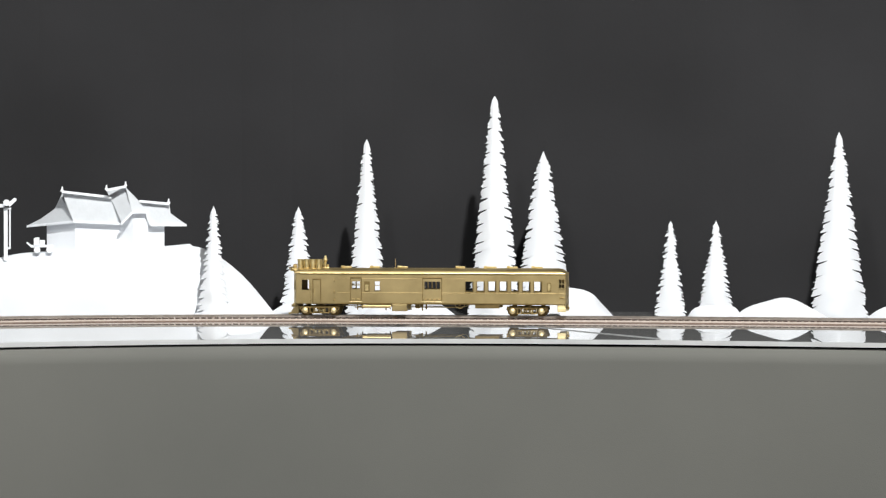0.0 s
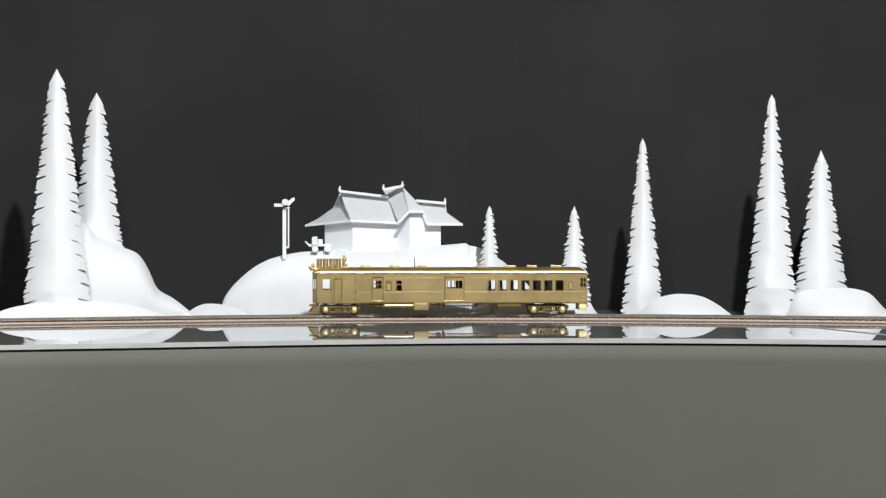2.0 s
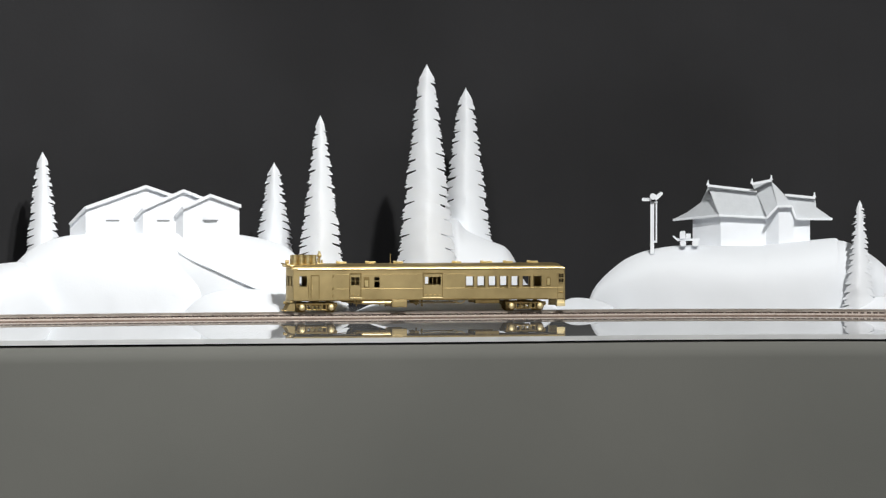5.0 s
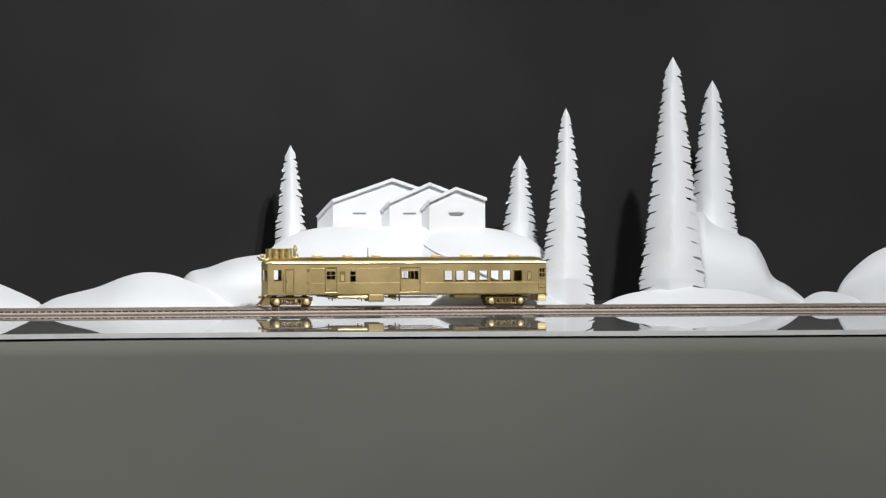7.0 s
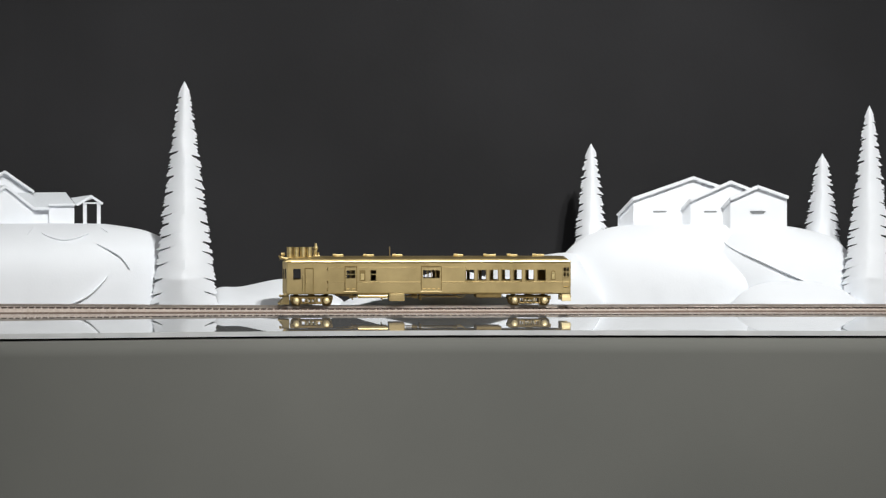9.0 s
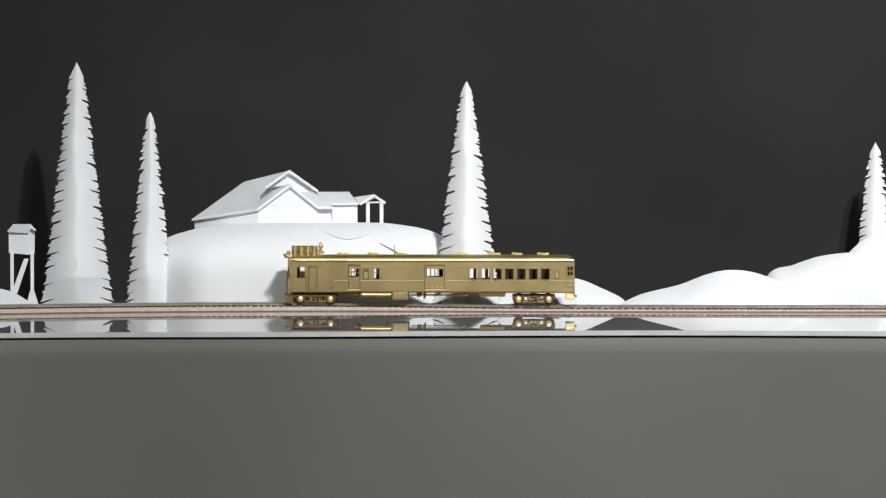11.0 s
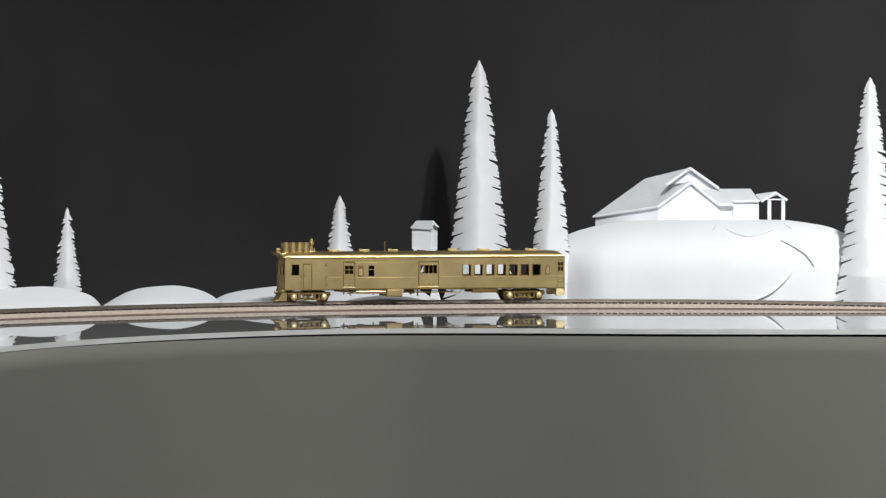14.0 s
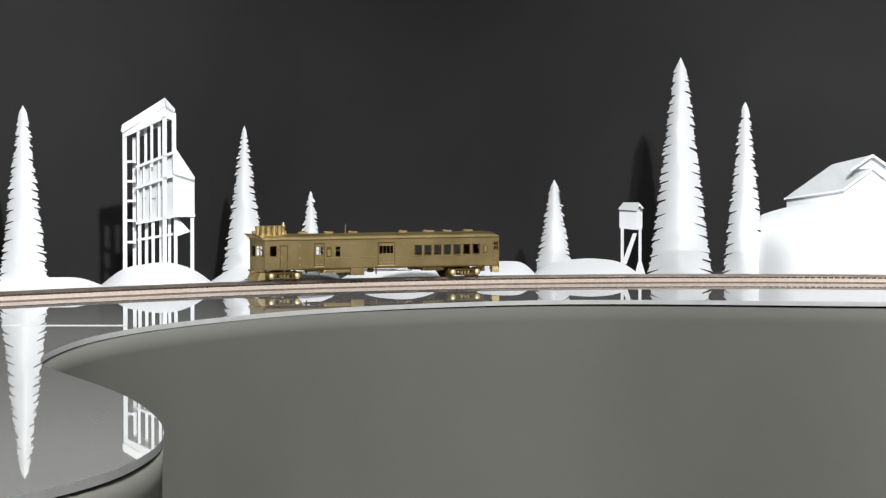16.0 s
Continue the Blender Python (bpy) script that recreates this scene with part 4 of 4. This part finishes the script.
    bell = one("bell_bracket", BRASS_SATIN, car, lambda bm: [mrod(bm, (25.5, -3, 45), (25.5, -3, 52), 1.7, 10), mrod(bm, (28.4, -3, 45), (28.4, -3, 50), 0.9, 8), mbox(bm, 23.5, 30, -5, -1, 45, 47.2, 0.3)], smooth=True)
    def ball(bm):
        bmesh.ops.create_uvsphere(bm, u_segments=12, v_segments=8, radius=2.3 * MM, matrix=Matrix.Translation((26 * MM, -3 * MM, 54.2 * MM)))
        mrod(bm, (26, -3, 56), (26, -3, 58.4), 1.5, 10, 1.1)
    one("bell", BRASS_SATIN, bell, ball, smooth=True)
    one("headlight", BRASS, car, lambda bm: [mrod(bm, (-6.5, 0, 48.4), (-3, 0, 48.4), 1.7, 14), mbox(bm, -5.8, -3.6, -1, 1, 45, 47.6)], smooth=True)
    def visor(bm):
        f = bm.faces.new([bm.verts.new(Vector(v) * MM) for v in ((-9.2, -13, 46.4), (-9.2, 13, 46.4), (-1.5, 14.5, 41.8), (-1.5, -14.5, 41.8))])
        ex = bmesh.ops.extrude_face_region(bm, geom=[f])
        bmesh.ops.translate(bm, vec=(0.5 * MM, 0, 0.9 * MM), verts=[g for g in ex["geom"] if isinstance(g, bmesh.types.BMVert)])
    one("visor", BRASS_DARK, car, visor)
    # pilot and couplers
    def pilot(bm):
        for k in range(-6, 7):
            mrod(bm, (-2.0, k * 2.0, 10.5), (-9.0 + abs(k) * 0.4, k * 1.9, 1.6), 1.0, 6)
        mbox(bm, -9.6, -7.0, -11.5, 11.5, 1.0, 2.4, 0.3)
        for s in (-1, 1):
            f = bm.faces.new([bm.verts.new(Vector(v) * MM) for v in ((-7.5, s * 12, 1.2), (1.0, s * 14, 1.6), (1.0, s * 14, 11.5), (-2.0, s * 13, 11.5))])
            ex = bmesh.ops.extrude_face_region(bm, geom=[f])
            bmesh.ops.translate(bm, vec=(0, -s * 0.7 * MM, 0), verts=[g for g in ex["geom"] if isinstance(g, bmesh.types.BMVert)])
        mbox(bm, -4.5, 0.5, -14.5, 14.5, 9.4, 11.8, 0.3)
    one("pilot", BRASS, car, pilot, "slatted brass pilot at the front")
    one("coupler", BRASS, car, lambda bm: [mbox(bm, -7, -2, -1.4, 1.4, 8.2, 10.2, 0.4), mbox(bm, -8.4, -6.4, -1.8, 1.8, 7.8, 10.4, 0.5)])
    one("coupler", BRASS_DARK, car, lambda bm: mbox(bm, 264, 267, -1.4, 1.4, 6.5, 9.0, 0.3))
    # inner board added to block the view, so the vestibule panes stay dark
    one("view_blocker", BRASS_DARK, car, lambda bm: mbox(bm, 255.5, 264, 2, 2.6, 12.6, 42))
    for y, s in ((-HALF, -1), (HALF, 1)):
        w = one("arched_window", BRASS_DARK, car, lambda bm: [mbox(bm, 246.4, 250.6, *sorted((y, y + s * 0.3)), 24.4, 31), mrod(bm, (248.5, y, 31), (248.5, y + s * 0.3, 31), 2.1, 18)], "closed arched window")
        one("pane", BRASS_SATIN, w, lambda bm: [mbox(bm, 247.2, 249.8, *sorted((y + s * 0.3, y + s * 0.45)), 25.2, 30.8), mrod(bm, (248.5, y + s * 0.3, 30.8), (248.5, y + s * 0.45, 30.8), 1.3, 14)])
    # two four-wheel trucks
    for pivot in (FRONT_PIVOT, REAR_PIVOT):
        tr = new("truck")
        tr.parent = car
        tr.location = (pivot * MM, 0, 0)
        one("bolster", BRASS_DARK, tr, lambda bm: mbox(bm, -3, 3, -12, 12, 5.5, 10.5, 0.3))
        for s in (-1, 1):
            y = s * 13.0
            def frame_side(bm):
                mbox(bm, -20, 20, y - 0.8, y + 0.8, 7.0, 9.4, 0.5)
                mbox(bm, -9.5, 9.5, y - 0.9, y + 0.9, 1.8, 3.2, 0.3)
                for x in (-9.5, -5.5, 5.5, 9.5):
                    mbox(bm, x - 0.6, x + 0.6, y - 0.8, y + 0.8, 2.4, 7.4)
                mrod(bm, (-20, y, 7.2), (-16, y, 3.6), 0.8, 6)
                mrod(bm, (20, y, 7.2), (16, y, 3.6), 0.8, 6)
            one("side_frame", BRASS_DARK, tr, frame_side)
            for x in (-14.1, 14.1):
                one("journal_box", BRASS_PALE, tr, lambda bm: [mbox(bm, x - 2.1, x + 2.1, y + s * 0.2 - 1.4, y + s * 0.2 + 1.4, 3.0, 7.2, 0.5), dome(bm, x, y + s * 1.4, 4.9, 3.1)], "bright journal box", smooth=True)
            for x in (-3.6, 0, 3.6):
                one("coil_spring", BRASS_SATIN, tr, lambda bm: [mrod(bm, (x, y + s * 0.8, 3.2 + k * 0.8), (x, y + s * 0.8, 3.7 + k * 0.8), 1.3, 8) for k in range(4)])
        for x in (-14.1, 14.1):
            ax = new("wheelset")
            ax.parent = tr
            ax.location = (x * MM, 0, 4.9 * MM)
            WHEELS.append((ax, x))
            for s in (-1, 1):
                def wheel(bm):
                    mrod(bm, (0, s * 7.3, 0), (0, s * 9.6, 0), 4.9, 24)
                    mrod(bm, (0, s * 7.0, 0), (0, s * 7.4, 0), 5.5, 24)
                    for k in range(6):
                        a = k * math.pi / 3
                        mrod(bm, (1.2 * math.cos(a), s * 9.7, 1.2 * math.sin(a)), (4.2 * math.cos(a), s * 9.7, 4.2 * math.sin(a)), 0.45, 6)
                one("wheel", BRASS_DARK, ax, wheel)
            one("axle", STEEL, ax, lambda bm: mrod(bm, (0, -11, 0), (0, 11, 0), 1.2, 10))
    return car


def car_pose(s):
    """The car's pose with its first axle s metres along the line; the car runs to the left, its front leading."""
    p, q = on_line(s - 0.0141), on_line(s - 0.0141 - (REAR_PIVOT - FRONT_PIVOT) * MM)
    u = (q - p).normalized()
    m = Matrix(((u.x, -u.y, 0, 0), (u.y, u.x, 0, 0), (0, 0, 1, 0), (0, 0, 0, 1)))
    o = p - u * FRONT_PIVOT * MM
    m.translation = (o.x, o.y, 0.0059 + float(lift(s - 0.12)))
    return m

# ---- build ----
room()
table()
flat_strip("table_joint", (0.081, 2.80), (0.193, 2.545), 0.0016, "thin pale joint between two table sheets")
flat_strip("table_joint", (-1.598, 1.256), (-1.522, 1.324), 0.0016, "thin pale joint between two table sheets")
track()
station_hill = mound(-6.63, 0.1, 0.034, (-178, -2), (-170, 21), (-155, 39), (-134, 55), (-108, 64), (-72, 68), (0, 68), (16, 70), (58, 74), (81, 76), (86, 76), (88, 74), (100, 71), (123, 58), (147, 36), (178, -2))
mound(-0.68, 0.12, 0.04, (-53, -2), (-35, 15), (-17, 22), (1, 23), (19, 20), (36, 11), (53, -2))
mound(-4.19, 0.05, 0.015, (-47, -2), (-30, 11), (-1, 17), (23, 15), (40, 8), (47, -2))
mound(-2.97, 0.1, 0.03, (-33, -2), (-12, 12), (6, 15), (21, 11), (33, -2))
mound(2.37, 0.12, 0.04, (-57, -2), (-45, 24), (-30, 29), (-10, 31), (14, 30), (31, 25), (43, 13), (57, -2))
mound(5.4, 0.1, 0.03, (-30, -2), (-20, 11), (1, 14), (21, 12), (30, -2))
mound(6.72, 0.11, 0.04, (-54, -2), (-36, 11), (-19, 17), (2, 22), (16, 19), (33, 10), (54, -2))
mound(9.15, 0.11, 0.04, (-44, -2), (-24, 12), (-1, 16), (22, 13), (44, -2))
mound(-16.65, 0.06, 0.03, (-73, -2), (-53, 17), (-31, 25), (-3, 27), (22, 25), (42, 19), (73, -2))
mound(-12.68, 0.055, 0.02, (-107, -2), (-76, 12), (-44, 18), (-4, 21), (4, 20), (50, 16), (107, -2))
mound(-12.04, 0.12, 0.03, (-88, -2), (-70, 59), (-50, 88), (-29, 97), (-17, 85), (6, 74), (25, 66), (36, 50), (46, 29), (62, 19), (75, 9), (88, -2))
mound(-10.01, 0.1, 0.03, (-39, -2), (-19, 12), (-1, 14), (22, 9), (39, -2))
warehouse_hill = mound(-18.86, 0.125, 0.03, (-150, -2), (-132, 42), (-112, 65), (-83, 78), (-48, 82), (-19, 81), (10, 73), (39, 59), (80, 34), (126, 13), (150, -2))
mound(-18.61, 0.13, 0.02, (-84, -2), (-70, 81), (-32, 82), (32, 82), (55, 81), (73, 60), (84, -2))
yard_hill = mound(-16.98, 0.115, 0.03, (-93, -2), (-76, 54), (-59, 73), (-35, 80), (0, 81), (41, 73), (63, 60), (79, 31), (93, -2))
mound(-16.58, 0.09, 0.04, (-82, -2), (-57, 14), (-28, 23), (0, 24), (29, 20), (57, 13), (82, -2))
mound(-23.77, 0.1, 0.05, (-110, -2), (-82, 12), (-43, 22), (-17, 32), (5, 37), (31, 35), (59, 25), (87, 14), (110, -2))
mound(-21.76, 0.13, 0.04, (-72, -2), (-55, 33), (-32, 41), (-9, 49), (14, 53), (32, 53), (43, 43), (72, -2))
mound(-27.09, 0.12, 0.05, (-75, -2), (-58, 18), (-33, 20), (2, 27), (24, 27), (47, 18), (69, 7), (75, -2))
farm_hill = mound(-31.94, 0.1, 0.046, (-169, -2), (-160, 51), (-149, 67), (-129, 75), (-94, 82), (-37, 84), (54, 84), (89, 82), (126, 74), (143, 57), (169, -2), flank=0.2)
mound(-38.64, 0.11, 0.04, (-67, -2), (-39, 15), (-16, 20), (12, 21), (40, 16), (67, -2))
mound(-40.88, 0.12, 0.04, (-62, -2), (-37, 11), (-4, 17), (23, 19), (43, 16), (62, -2))
mound(-45.56, 0.11, 0.04, (-75, -2), (-41, 18), (-4, 23), (28, 23), (60, 15), (75, -2))
mound(-42.88, 0.12, 0.04, (-65, -2), (-32, 16), (1, 21), (23, 20), (45, 13), (65, -2))
mound(-48.17, 0.11, 0.04, (-64, -2), (-38, 18), (-15, 24), (8, 26), (28, 22), (46, 13), (64, -2))
mound(-51.0, 0.12, 0.04, (-90, -2), (-29, 11), (4, 14), (26, 15), (54, 13), (90, -2))
hill_lip(farm_hill, (13, 76), (21, 72), (35, 69), (48, 71), (60, 75))
hill_lip(farm_hill, (68, 65), (82, 58), (92, 51), (100, 40))
hill_lip(farm_hill, (78, 33), (70, 24), (57, 13), (39, 5))
hill_lip(farm_hill, (70, 82), (79, 76))
hill_lip(farm_hill, (0, 74), (5, 81))
hill_lip(yard_hill, (-62, 77), (-60, 67), (-48, 58), (-25, 48), (4, 35), (24, 26))
# lip added to make the crest line of the hill show
hill_lip(warehouse_hill, (6, 73), (39, 58), (80, 33), (112, 18))
hill_lip(warehouse_hill, (94, 33), (104, 27))
for i, row in enumerate(TREES):
    tree(*row, seed=11 + i)
build_station()
build_signal()
build_cart()
build_warehouses()
build_farmhouse()
build_coaling_tower()
build_tank()
train = railcar()


def motions():
    walk(train, [(t, car_pose(s)) for t, s in RUN])
    end = RUN[-1][0]
    steps = int(end * FPS)
    for ax, x in WHEELS:
        rows = []
        for i in range(steps + 1):
            t = i / FPS
            s = float(np.interp(t, [a for a, _ in RUN], [b for _, b in RUN]))
            rows.append((t, pose(x * MM, 0, 4.9 * MM, 0, -math.degrees(s / 0.0049), 0)))
        walk(ax, rows)


motions()
